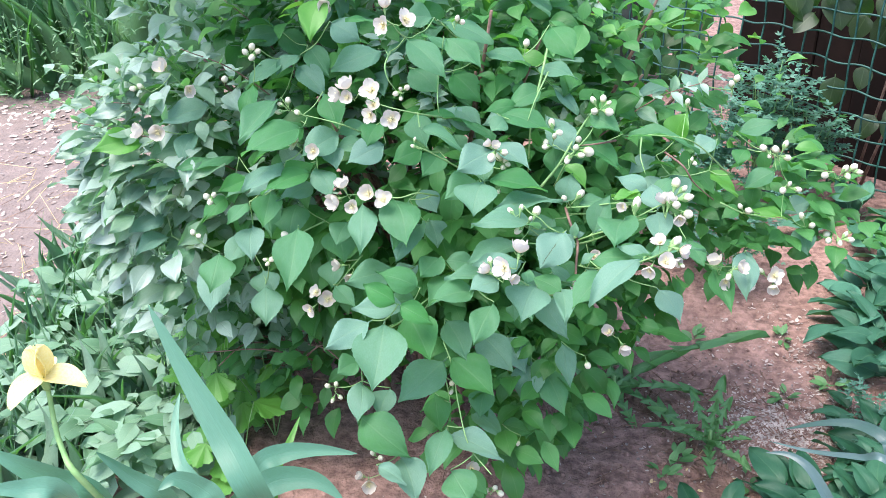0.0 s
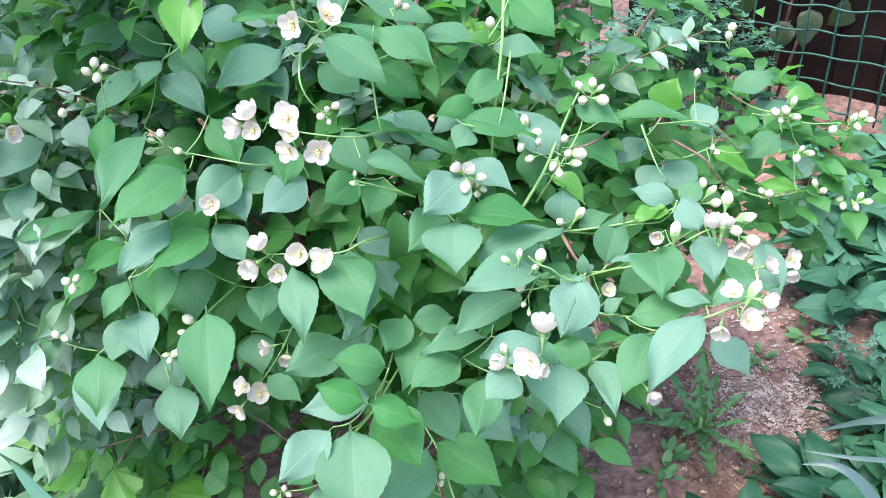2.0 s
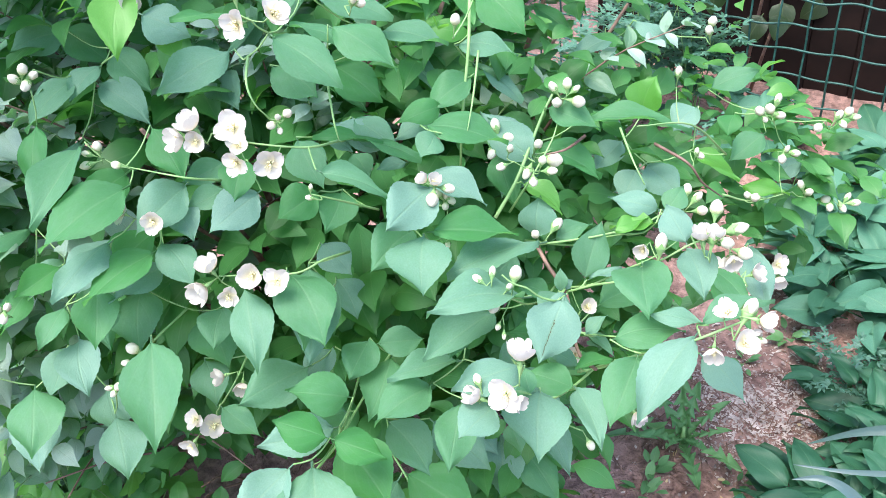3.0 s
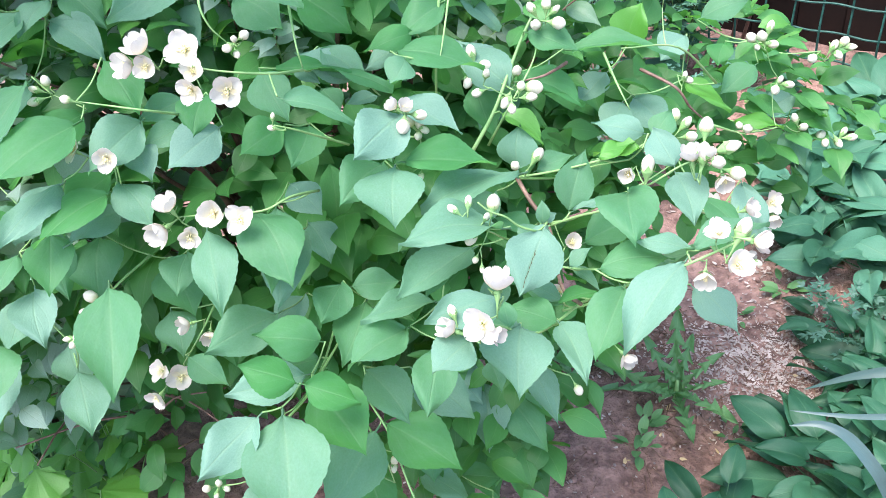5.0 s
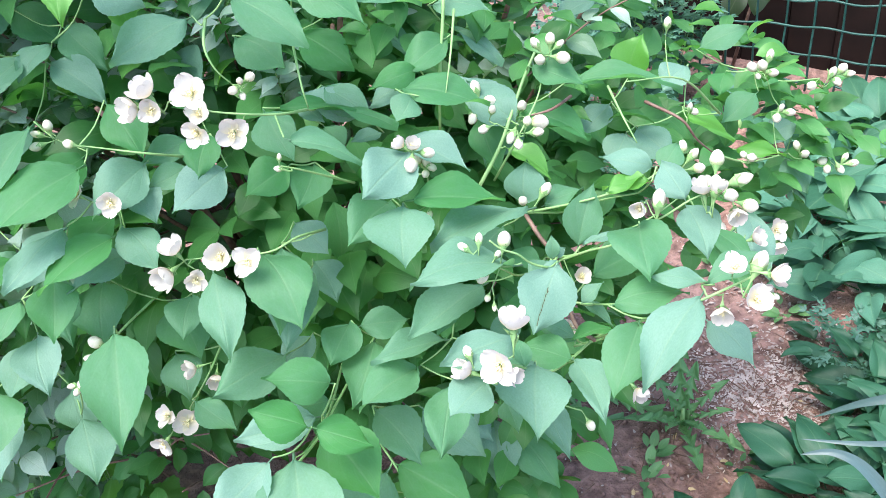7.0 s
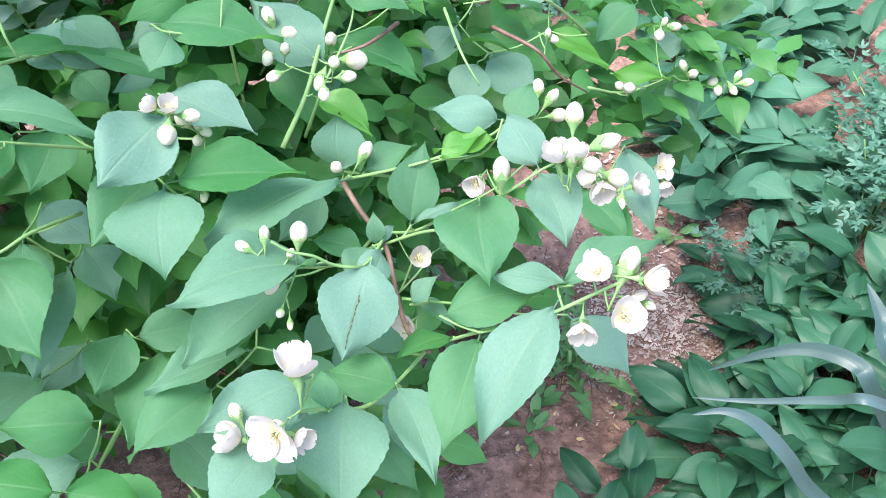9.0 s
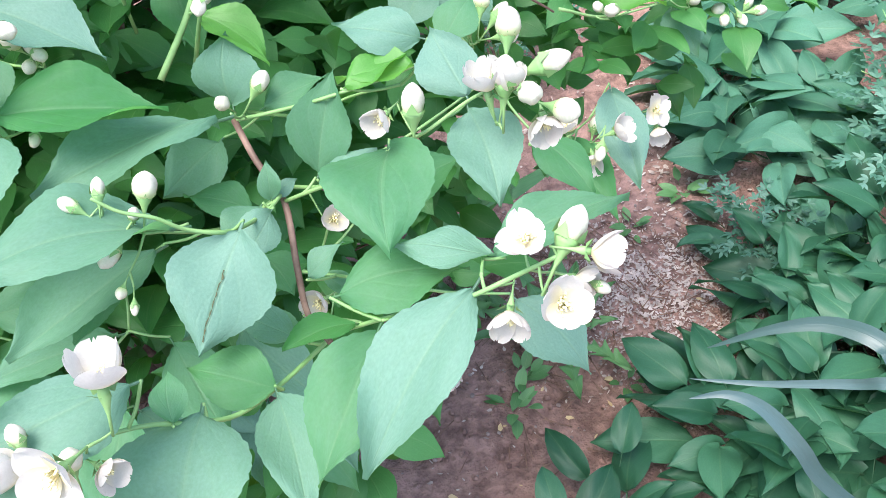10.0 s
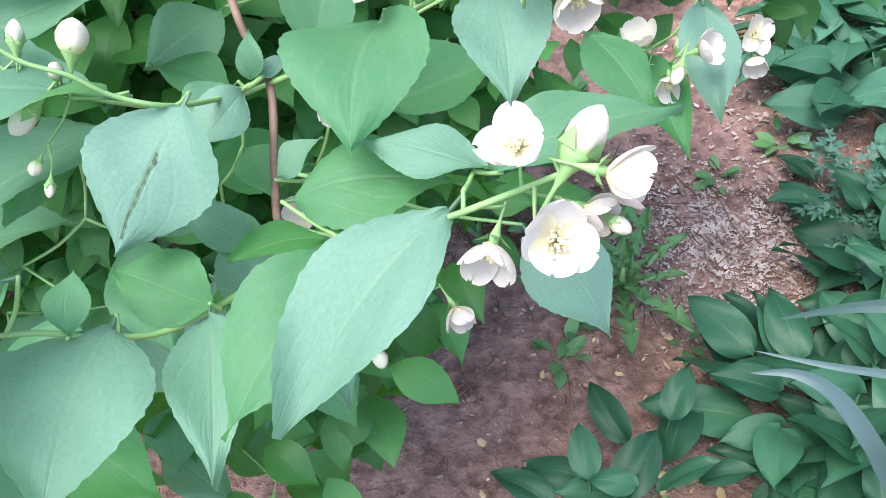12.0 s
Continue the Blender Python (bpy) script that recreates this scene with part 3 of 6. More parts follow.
spray([
    (0.213, 1.300, 0.798, -0.033, -0.012, 0.002, -24, 0.021),
    (0.134, 1.153, 0.884, 0.061, -0.013, -0.031, 0, 0.039),
    (0.233, 1.154, 0.852, -0.046, -0.048, -0.011, -34, 0.051),
    (0.233, 1.186, 0.847, 0.054, -0.028, -0.027, 5, 0.041),
    (0.231, 1.130, 0.817, 0.082, -0.001, -0.016, 5, 0.047),
    (0.215, 1.201, 0.809, 0.004, -0.029, -0.017, -1, 0.032),
    (0.221, 1.126, 0.814, -0.008, -0.060, -0.023, -9, 0.062),
    (0.209, 1.158, 0.801, -0.042, -0.048, -0.008, -32, 0.045),
    (0.142, 1.233, 0.810, -0.020, -0.048, -0.016, -19, 0.043),
    (0.340, 1.177, 0.762, 0.007, 0.017, 0.039, 11, 0.041)])
spray([
    (0.360, 1.270, 0.815, 0.061, -0.039, -0.024, 0, 0.045),
    (0.340, 1.259, 0.814, -0.039, 0.044, 0.034, -16, 0.040),
    (0.355, 1.305, 0.794, -0.041, -0.053, -0.029, -17, 0.053),
    (0.380, 1.132, 0.735, 0.022, 0.023, 0.052, 17, 0.038),
    (0.358, 1.173, 0.759, 0.042, 0.011, 0.005, 9, 0.026),
    (0.450, 1.132, 0.809, -0.044, 0.020, 0.007, -27, 0.029),
    (0.464, 1.143, 0.796, 0.023, 0.020, 0.014, 14, 0.027),
    (0.461, 1.079, 0.805, -0.008, 0.038, 0.018, -13, 0.033),
    (0.418, 1.068, 0.793, -0.014, -0.070, -0.003, 1, 0.053),
    (0.460, 1.071, 0.802, 0.000, -0.052, -0.019, 8, 0.036)])
spray([
    (0.381, 1.119, 0.743, 0.035, 0.006, 0.003, 0, 0.017),
    (0.511, 1.126, 0.730, 0.020, -0.047, -0.013, 0, 0.032),
    (0.633, 1.303, 0.610, -0.008, -0.089, -0.033, 7, 0.042),
    (0.450, 0.990, 0.782, -0.043, 0.020, 0.002, 0, 0.022),
    (0.449, 0.991, 0.783, 0.069, 0.014, 0.002, 0, 0.032),
    (0.466, 1.021, 0.712, 0.027, -0.041, -0.024, 7, 0.036),
    (0.434, 0.970, 0.787, -0.062, -0.052, -0.038, -9, 0.042),
    (0.391, 0.986, 0.756, -0.039, -0.061, -0.016, -5, 0.041),
    (0.338, 0.988, 0.726, 0.006, -0.070, -0.004, 2, 0.030),
    (0.337, 0.997, 0.720, -0.041, 0.019, 0.009, -18, 0.033)])
spray([
    (0.345, 1.103, 0.744, -0.021, -0.025, -0.008, -14, 0.025),
    (0.339, 1.115, 0.734, -0.036, 0.013, 0.009, -9, 0.024),
    (0.306, 1.065, 0.776, -0.092, -0.029, 0.018, 0, 0.052),
    (0.334, 1.136, 0.783, -0.096, -0.035, -0.000, 0, 0.055),
    (0.241, 1.103, 0.671, -0.074, -0.028, 0.013, 0, 0.036),
    (0.281, 1.107, 0.726, -0.076, -0.056, 0.000, -4, 0.055),
    (0.160, 1.144, 0.672, 0.049, 0.011, -0.011, 28, 0.035),
    (0.150, 1.145, 0.677, -0.022, -0.051, -0.005, -16, 0.041),
    (0.208, 1.084, 0.659, -0.057, -0.052, 0.009, -7, 0.047),
    (0.170, 1.144, 0.648, -0.028, -0.080, -0.007, -11, 0.048)])
spray([
    (0.126, 1.075, 0.668, -0.059, -0.005, 0.025, -21, 0.049),
    (0.117, 1.095, 0.627, -0.041, -0.027, 0.014, -27, 0.035),
    (0.113, 1.016, 0.673, 0.047, -0.015, -0.020, 14, 0.039),
    (0.105, 1.016, 0.677, -0.046, 0.009, 0.023, -16, 0.043),
    (0.096, 1.196, 0.743, -0.007, -0.098, -0.027, -9, 0.052),
    (0.115, 1.200, 0.705, -0.025, -0.095, -0.017, 0, 0.051),
    (0.104, 1.188, 0.634, -0.032, -0.047, 0.002, -16, 0.034),
    (0.118, 1.250, 0.683, 0.019, -0.046, -0.024, 2, 0.041),
    (0.286, 0.972, 0.778, -0.060, -0.025, 0.009, -20, 0.041),
    (0.258, 0.940, 0.768, -0.032, -0.034, 0.005, -16, 0.036)])
spray([
    (0.294, 0.973, 0.745, -0.000, 0.025, 0.006, 1, 0.017),
    (0.275, 0.970, 0.713, 0.004, -0.033, -0.004, 0, 0.021),
    (0.350, 1.116, 0.736, 0.003, 0.011, 0.020, 5, 0.014),
    (0.351, 1.119, 0.733, 0.016, 0.010, 0.003, 15, 0.011),
    (0.363, 1.057, 0.728, 0.022, 0.006, 0.014, 9, 0.016),
    (0.336, 1.117, 0.693, 0.013, -0.028, -0.010, 10, 0.024),
    (0.378, 1.009, 0.761, 0.062, -0.005, 0.002, 8, 0.037),
    (0.352, 1.037, 0.702, -0.031, 0.021, 0.008, -10, 0.023),
    (-0.047, 1.379, 0.973, 0.047, -0.012, -0.026, 43, 0.049),
    (0.046, 1.313, 0.946, -0.071, -0.047, -0.015, -38, 0.051)])
spray([
    (-0.124, 1.402, 0.890, 0.053, -0.032, -0.043, 22, 0.045),
    (-0.108, 1.439, 0.913, 0.039, -0.035, -0.041, 17, 0.045),
    (-0.182, 1.506, 0.919, -0.054, -0.038, -0.003, -57, 0.050),
    (-0.176, 1.509, 0.920, 0.046, -0.026, -0.039, 23, 0.051),
    (-0.149, 1.398, 0.903, -0.043, -0.069, -0.027, 0, 0.048),
    (-0.120, 1.410, 0.908, -0.030, -0.043, -0.019, -21, 0.034),
    (-0.115, 1.262, 0.884, -0.038, -0.091, -0.034, 0, 0.049),
    (-0.172, 1.313, 0.889, 0.000, -0.067, -0.040, -10, 0.031),
    (-0.070, 1.216, 0.857, -0.068, -0.078, -0.013, -15, 0.063),
    (-0.016, 1.235, 0.840, -0.045, -0.057, -0.017, -35, 0.048)])
spray([
    (-0.040, 1.268, 0.892, 0.029, -0.046, -0.039, 9, 0.044),
    (0.019, 1.277, 0.838, -0.043, -0.026, -0.004, -42, 0.030),
    (-0.032, 1.234, 0.825, 0.020, -0.040, -0.028, 5, 0.035),
    (0.058, 1.221, 0.829, -0.048, -0.044, -0.013, -36, 0.048),
    (0.049, 1.245, 0.853, -0.013, -0.041, -0.022, -14, 0.038),
    (0.020, 1.246, 0.824, -0.038, -0.024, -0.003, -47, 0.029),
    (0.119, 1.215, 0.824, -0.042, -0.029, -0.009, -37, 0.041),
    (0.105, 1.259, 0.863, 0.022, -0.048, -0.034, 9, 0.043),
    (0.138, 1.281, 0.855, 0.021, -0.018, -0.015, 21, 0.023),
    (0.165, 1.288, 0.865, 0.042, -0.033, -0.026, 28, 0.037)])
spray([
    (0.162, 1.260, 0.856, 0.068, -0.024, -0.021, 0, 0.030),
    (0.265, 1.300, 0.848, -0.062, -0.020, -0.011, -10, 0.039),
    (0.147, 1.386, 0.886, 0.049, -0.038, -0.034, 29, 0.051),
    (0.078, 1.383, 0.894, 0.046, -0.029, -0.030, 30, 0.054),
    (0.106, 1.230, 0.989, 0.058, -0.040, -0.041, 20, 0.048),
    (0.161, 1.235, 0.989, 0.055, -0.036, -0.034, 16, 0.043),
    (0.118, 1.263, 0.986, 0.057, -0.016, -0.021, 0, 0.037),
    (0.136, 1.359, 0.980, 0.083, -0.023, -0.029, 12, 0.053),
    (0.127, 1.321, 0.996, -0.044, -0.008, 0.001, -58, 0.038),
    (0.083, 1.216, 1.016, -0.061, -0.010, 0.009, 0, 0.032)])
spray([
    (0.204, 1.362, 0.928, 0.072, -0.017, -0.016, 0, 0.049),
    (0.295, 1.316, 0.885, -0.055, -0.031, -0.023, -20, 0.039),
    (0.309, 1.284, 0.992, 0.035, -0.045, -0.034, 29, 0.047),
    (0.288, 1.350, 0.908, 0.062, -0.020, -0.012, 12, 0.039),
    (0.309, 1.374, 0.870, 0.044, -0.045, -0.030, 0, 0.032),
    (0.346, 1.239, 0.819, -0.039, 0.048, 0.029, -26, 0.046),
    (0.370, 1.260, 0.864, 0.047, -0.032, -0.014, 22, 0.034),
    (0.374, 1.254, 0.814, 0.040, -0.038, -0.017, 9, 0.035),
    (0.316, 1.291, 0.801, 0.009, -0.059, -0.035, 7, 0.039),
    (0.575, 1.377, 0.779, -0.034, -0.018, -0.019, -20, 0.039)])
spray([
    (0.627, 1.465, 0.757, 0.061, -0.002, 0.018, 30, 0.039),
    (0.478, 1.360, 0.755, -0.040, -0.023, -0.021, -20, 0.037),
    (0.486, 1.321, 0.735, -0.025, -0.029, -0.021, -11, 0.040),
    (0.505, 1.336, 0.731, 0.026, -0.049, -0.020, 25, 0.045),
    (0.433, 1.339, 0.801, 0.107, -0.045, -0.006, 0, 0.042),
    (0.626, 1.382, 0.760, -0.015, -0.022, -0.017, -5, 0.031),
    (0.682, 1.413, 0.708, -0.049, -0.016, -0.024, -26, 0.040),
    (0.746, 1.432, 0.591, 0.005, -0.056, -0.022, 15, 0.041),
    (0.761, 1.453, 0.633, -0.046, -0.012, -0.021, -26, 0.036),
    (0.722, 1.504, 0.683, 0.016, -0.051, -0.022, 25, 0.036)])
spray([
    (0.525, 1.479, 0.855, 0.031, -0.040, -0.022, 0, 0.031),
    (0.511, 1.532, 0.813, -0.058, -0.010, -0.018, -23, 0.036),
    (-0.053, 1.184, 0.797, -0.057, -0.064, -0.007, -4, 0.050),
    (-0.057, 1.208, 0.761, -0.047, -0.047, -0.004, -14, 0.040),
    (-0.044, 1.199, 0.796, 0.029, -0.040, -0.029, 9, 0.041),
    (-0.098, 1.198, 0.805, -0.044, -0.070, -0.013, -9, 0.049),
    (-0.173, 1.237, 0.758, -0.037, -0.043, -0.002, -39, 0.035),
    (-0.120, 1.183, 0.760, 0.004, -0.063, -0.026, -9, 0.048),
    (-0.162, 1.189, 0.738, -0.018, -0.050, -0.011, -11, 0.032),
    (-0.062, 1.123, 0.730, 0.012, -0.113, -0.037, -5, 0.061)])
spray([
    (-0.097, 1.236, 0.713, 0.003, -0.071, -0.030, -8, 0.061),
    (-0.031, 1.220, 0.681, 0.025, -0.060, -0.030, 3, 0.060),
    (-0.003, 1.195, 0.706, -0.009, -0.047, -0.017, -11, 0.039),
    (0.037, 1.146, 0.763, 0.011, -0.085, -0.036, -2, 0.044),
    (0.082, 1.159, 0.768, 0.031, -0.076, -0.038, 6, 0.062),
    (0.111, 1.234, 0.746, 0.029, -0.033, -0.021, 15, 0.040),
    (-0.039, 1.193, 0.636, 0.013, -0.052, -0.021, -1, 0.044),
    (0.080, 1.142, 0.653, -0.070, -0.045, 0.001, -27, 0.053),
    (-0.161, 1.202, 0.604, 0.020, -0.052, -0.022, -2, 0.050),
    (-0.207, 1.148, 0.666, 0.009, -0.076, -0.022, -10, 0.058)])
spray([
    (-0.155, 1.177, 0.702, 0.015, -0.061, -0.026, -5, 0.046),
    (-0.012, 1.117, 0.635, 0.039, -0.031, -0.019, 11, 0.030),
    (0.086, 1.016, 0.638, -0.001, -0.096, -0.043, -7, 0.078),
    (0.064, 1.014, 0.643, -0.053, -0.052, -0.013, -24, 0.045),
    (0.115, 1.047, 0.636, 0.041, -0.061, -0.036, 10, 0.060),
    (0.106, 1.068, 0.634, -0.076, -0.017, 0.006, -22, 0.047),
    (0.160, 1.070, 0.536, -0.059, -0.072, -0.024, -20, 0.066),
    (0.173, 1.075, 0.539, 0.070, -0.052, -0.028, 18, 0.060),
    (0.159, 1.123, 0.573, 0.038, -0.057, -0.032, 11, 0.050),
    (0.238, 1.063, 0.649, -0.022, -0.060, -0.030, -12, 0.043)])
spray([
    (0.208, 1.151, 0.534, 0.057, -0.056, -0.030, 17, 0.057),
    (0.277, 1.076, 0.681, 0.021, -0.053, -0.030, 7, 0.038),
    (0.303, 1.139, 0.612, 0.046, -0.058, -0.031, 13, 0.046),
    (0.339, 1.150, 0.520, 0.015, -0.069, -0.032, 4, 0.033),
    (0.019, 1.093, 0.509, -0.030, -0.027, -0.006, -34, 0.039),
    (0.024, 1.080, 0.475, 0.005, -0.064, -0.026, -5, 0.044),
    (0.030, 1.039, 0.440, 0.086, -0.050, -0.030, 17, 0.068),
    (0.170, 1.006, 0.457, -0.016, -0.075, -0.023, -7, 0.041),
    (0.177, 1.017, 0.437, 0.082, -0.032, -0.016, 0, 0.054),
    (0.183, 0.965, 0.411, 0.032, -0.046, -0.015, 10, 0.056)])
spray([
    (0.095, 1.010, 0.389, 0.034, -0.070, -0.024, 5, 0.054),
    (0.072, 0.960, 0.417, 0.046, -0.022, -0.013, 3, 0.031),
    (0.249, 1.215, 0.479, 0.032, -0.055, -0.027, 11, 0.049),
    (0.288, 1.195, 0.449, -0.009, -0.077, -0.034, -4, 0.057),
    (0.307, 1.190, 0.442, 0.040, -0.079, -0.033, 9, 0.054),
    (0.216, 1.144, 0.425, -0.005, -0.048, -0.020, -5, 0.043),
    (0.142, 1.082, 0.458, 0.015, -0.058, -0.024, 1, 0.043),
    (0.064, 1.098, 0.451, -0.008, -0.049, -0.018, -10, 0.042),
    (-0.102, 1.326, 0.813, -0.067, -0.077, -0.034, -5, 0.064),
    (-0.158, 1.372, 0.835, -0.047, -0.077, -0.042, 0, 0.059)])
spray([
    (-0.109, 1.251, 0.777, -0.051, -0.062, -0.025, -10, 0.051),
    (-0.181, 1.266, 0.746, -0.032, -0.043, -0.017, -22, 0.035),
    (-0.229, 1.322, 0.756, -0.083, -0.052, 0.000, -6, 0.054),
    (-0.290, 1.393, 0.822, -0.075, -0.068, -0.015, -12, 0.059),
    (-0.309, 1.368, 0.782, -0.015, -0.058, -0.035, -4, 0.042),
    (-0.242, 1.287, 0.697, -0.027, -0.054, -0.023, -9, 0.039),
    (-0.146, 1.232, 0.743, 0.024, -0.067, -0.052, -1, 0.043),
    (-0.063, 1.247, 0.783, -0.047, -0.060, -0.028, -16, 0.047),
    (-0.378, 1.315, 0.645, -0.045, -0.052, -0.009, -24, 0.043),
    (-0.141, 1.154, 0.604, 0.014, -0.060, -0.035, -5, 0.052)])
spray([
    (-0.237, 1.195, 0.617, 0.011, -0.079, -0.044, -9, 0.055),
    (-0.335, 1.350, 0.719, -0.051, -0.052, -0.010, -18, 0.043),
    (-0.192, 1.216, 0.660, -0.015, -0.052, -0.024, -19, 0.041),
    (-0.369, 1.299, 0.608, -0.043, -0.050, -0.008, -17, 0.041),
    (-0.312, 1.274, 0.601, -0.029, -0.052, -0.016, -20, 0.036)])
spray([
    (-0.026, 1.266, 1.039, -0.008, -0.059, -0.045, -11, 0.043),
    (0.512, 1.394, 0.771, 0.019, 0.007, 0.046, 33, 0.048),
    (0.570, 1.351, 0.733, 0.037, -0.051, -0.017, 0, 0.035),
    (0.652, 1.387, 0.648, 0.050, -0.032, 0.000, 5, 0.033),
    (0.442, 1.118, 0.803, -0.041, 0.006, -0.004, 0, 0.025),
    (0.334, 1.217, 0.802, 0.033, -0.035, -0.021, 0, 0.031),
    (0.405, 1.116, 0.800, 0.035, 0.007, 0.006, 0, 0.021),
    (-0.393, 1.323, 0.779, -0.068, -0.046, 0.006, -43, 0.051)], young=True)
flower((0.029, 1.160, 0.940), (-0.37, -0.11, 0.92), 1.00, True, 1)
flower((0.015, 1.167, 0.928), (-0.75, -0.6, 0.28), 0.98, True, 2)
flower((0.028, 1.157, 0.929), (0.03, -0.93, 0.37), 0.76, False, 3)
flower((0.066, 1.147, 0.942), (-0.08, -0.75, 0.66), 1.07, False, 4)
flower((0.060, 1.176, 0.910), (0.11, -0.78, 0.61), 0.75, False, 5)
flower((0.059, 1.159, 0.901), (-0.34, -0.83, 0.44), 0.84, False, 6)
flower((0.088, 1.162, 0.895), (-0.09, -0.95, 0.31), 0.99, False, 7)
flower((0.008, 1.157, 0.785), (-0.29, -0.14, 0.95), 0.97, True, 8)
flower((-0.003, 1.157, 0.766), (-0.59, -0.81, 0.05), 1.11, True, 9)
flower((0.021, 1.143, 0.763), (-0.05, -0.99, 0.13), 0.83, False, 10)
flower((0.051, 1.137, 0.786), (-0.17, -0.72, 0.67), 1.00, True, 11)
flower((0.074, 1.129, 0.782), (0.08, -0.84, 0.54), 0.96, False, 12)
flower((-0.042, 1.118, 0.621), (-0.59, -0.38, 0.71), 0.84, False, 13)
flower((-0.027, 1.120, 0.608), (0.08, -0.84, 0.54), 1.00, False, 14)
flower((-0.050, 1.105, 0.600), (-0.43, -0.9, -0.06), 0.88, False, 15)
bud((-0.088, 1.149, 0.700), (-0.65, -0.11, 0.75), 1.07, 16)
flower((-0.080, 1.133, 0.686), (-0.17, -0.97, -0.17), 0.95, True, 17)
bud((-0.097, 1.143, 0.691), (-0.87, -0.33, 0.38), 0.77, 18)
bud((-0.110, 1.135, 0.672), (-0.68, -0.72, -0.14), 0.77, 19)
bud((-0.120, 1.134, 0.668), (-0.9, -0.33, 0.27), 0.71, 20)
bud((-0.118, 1.133, 0.666), (-0.56, -0.71, -0.42), 0.71, 21)
bud((-0.107, 1.136, 0.675), (-0.02, -1, -0.03), 0.71, 22)
flower((-0.006, 1.139, 0.660), (-0.88, -0.43, 0.18), 0.79, True, 23)
flower((0.007, 1.148, 0.637), (-0.04, -0.98, -0.19), 0.77, True, 24)
flower((-0.074, 1.203, 0.836), (-0.48, -0.37, 0.79), 0.84, False, 25)
flower((-0.042, 1.186, 0.833), (0.03, -0.93, 0.37), 0.86, False, 26)
bud((0.108, 1.173, 0.936), (0.66, -0.52, 0.54), 0.83, 27)
bud((0.099, 1.169, 0.931), (-0.73, -0.68, 0.04), 0.70, 28)
bud((0.101, 1.173, 0.924), (0.21, -0.97, -0.13), 0.71, 29)
bud((0.103, 1.169, 0.935), (-0, -0.57, 0.82), 0.57, 30)
bud((-0.097, 1.259, 0.879), (-0.02, 0.08, 1), 0.84, 31)
bud((-0.106, 1.260, 0.875), (-0.83, -0.16, 0.53), 0.77, 32)
bud((-0.106, 1.253, 0.869), (-0.89, -0.45, 0.02), 0.91, 33)
bud((-0.069, 1.228, 0.875), (-0.88, -0.05, 0.47), 0.76, 34)
bud((0.120, 1.157, 0.863), (0.21, 0.16, 0.96), 0.52, 35)
bud((0.121, 1.157, 0.854), (-0.92, -0.1, 0.39), 0.59, 36)
bud((0.243, 1.179, 0.825), (-0.37, -0.11, 0.92), 1.06, 37)
bud((0.248, 1.178, 0.822), (0.22, -0.48, 0.85), 1.07, 38)
bud((0.250, 1.172, 0.825), (0.63, -0.77, -0.08), 0.77, 39)
bud((0.248, 1.169, 0.822), (-0.39, -0.85, -0.35), 0.63, 40)
bud((0.244, 1.134, 0.800), (-0.17, -0.97, -0.17), 0.68, 41)
bud((0.376, 1.254, 0.886), (-0.48, 0.16, 0.86), 0.90, 42)
bud((0.387, 1.252, 0.888), (0.11, 0.19, 0.98), 0.90, 43)
bud((0.392, 1.249, 0.886), (0.74, -0.16, 0.65), 0.76, 44)
bud((0.379, 1.254, 0.873), (-0.45, -0.78, 0.43), 1.07, 45)
bud((0.391, 1.245, 0.878), (0.8, -0.6, 0), 1.07, 46)
bud((0.318, 1.206, 0.850), (0.16, -0.42, 0.89), 0.80, 47)
bud((0.311, 1.190, 0.844), (-0.8, -0.59, 0.14), 0.86, 48)
bud((0.349, 1.198, 0.835), (0.28, 0, 0.96), 0.73, 49)
bud((0.353, 1.194, 0.829), (0.72, -0.62, 0.29), 1.02, 50)
bud((0.339, 1.189, 0.826), (-0.17, -0.95, -0.24), 0.87, 51)
bud((0.675, 1.385, 0.754), (-0.38, -0.04, 0.92), 1.07, 52)
bud((0.690, 1.406, 0.754), (0.33, 0.23, 0.92), 1.07, 53)
bud((0.693, 1.412, 0.736), (0.72, -0.69, 0.08), 1.07, 54)
bud((0.652, 1.360, 0.769), (-0.7, -0.08, 0.71), 1.01, 55)
bud((0.662, 1.374, 0.756), (-0.26, -0.96, -0.08), 0.84, 56)
bud((0.808, 1.465, 0.686), (0.49, 0.04, 0.87), 1.07, 57)
bud((0.820, 1.465, 0.690), (0.67, 0.07, 0.74), 1.05, 58)
bud((0.826, 1.463, 0.688), (0.9, -0.43, 0.11), 1.07, 59)
bud((0.814, 1.464, 0.684), (0.14, -0.93, -0.35), 1.07, 60)
bud((0.780, 1.452, 0.687), (-0.77, -0.63, -0.03), 1.07, 61)
bud((0.735, 1.388, 0.632), (-0.39, 0.04, 0.92), 1.07, 62)
bud((0.756, 1.415, 0.604), (0.29, -0.7, 0.65), 1.07, 63)
bud((0.782, 1.415, 0.585), (0.52, -0.36, 0.78), 1.07, 64)
bud((0.812, 1.408, 0.588), (0.51, 0.17, 0.85), 0.95, 65)
bud((0.815, 1.401, 0.588), (0.91, -0.37, 0.19), 1.05, 66)
bud((0.789, 1.405, 0.588), (-0.39, -0.85, -0.35), 0.94, 67)
bud((0.804, 1.405, 0.586), (0.16, -0.89, -0.44), 1.05, 68)
bud((0.630, 1.293, 0.693), (-0.82, -0.4, 0.42), 1.07, 69)
bud((0.610, 1.276, 0.707), (-0.59, 0.04, 0.81), 0.70, 70)
bud((0.701, 1.386, 0.693), (0.34, -0.17, 0.93), 0.88, 71)
bud((0.715, 1.398, 0.684), (0.83, -0.55, 0.08), 0.99, 72)
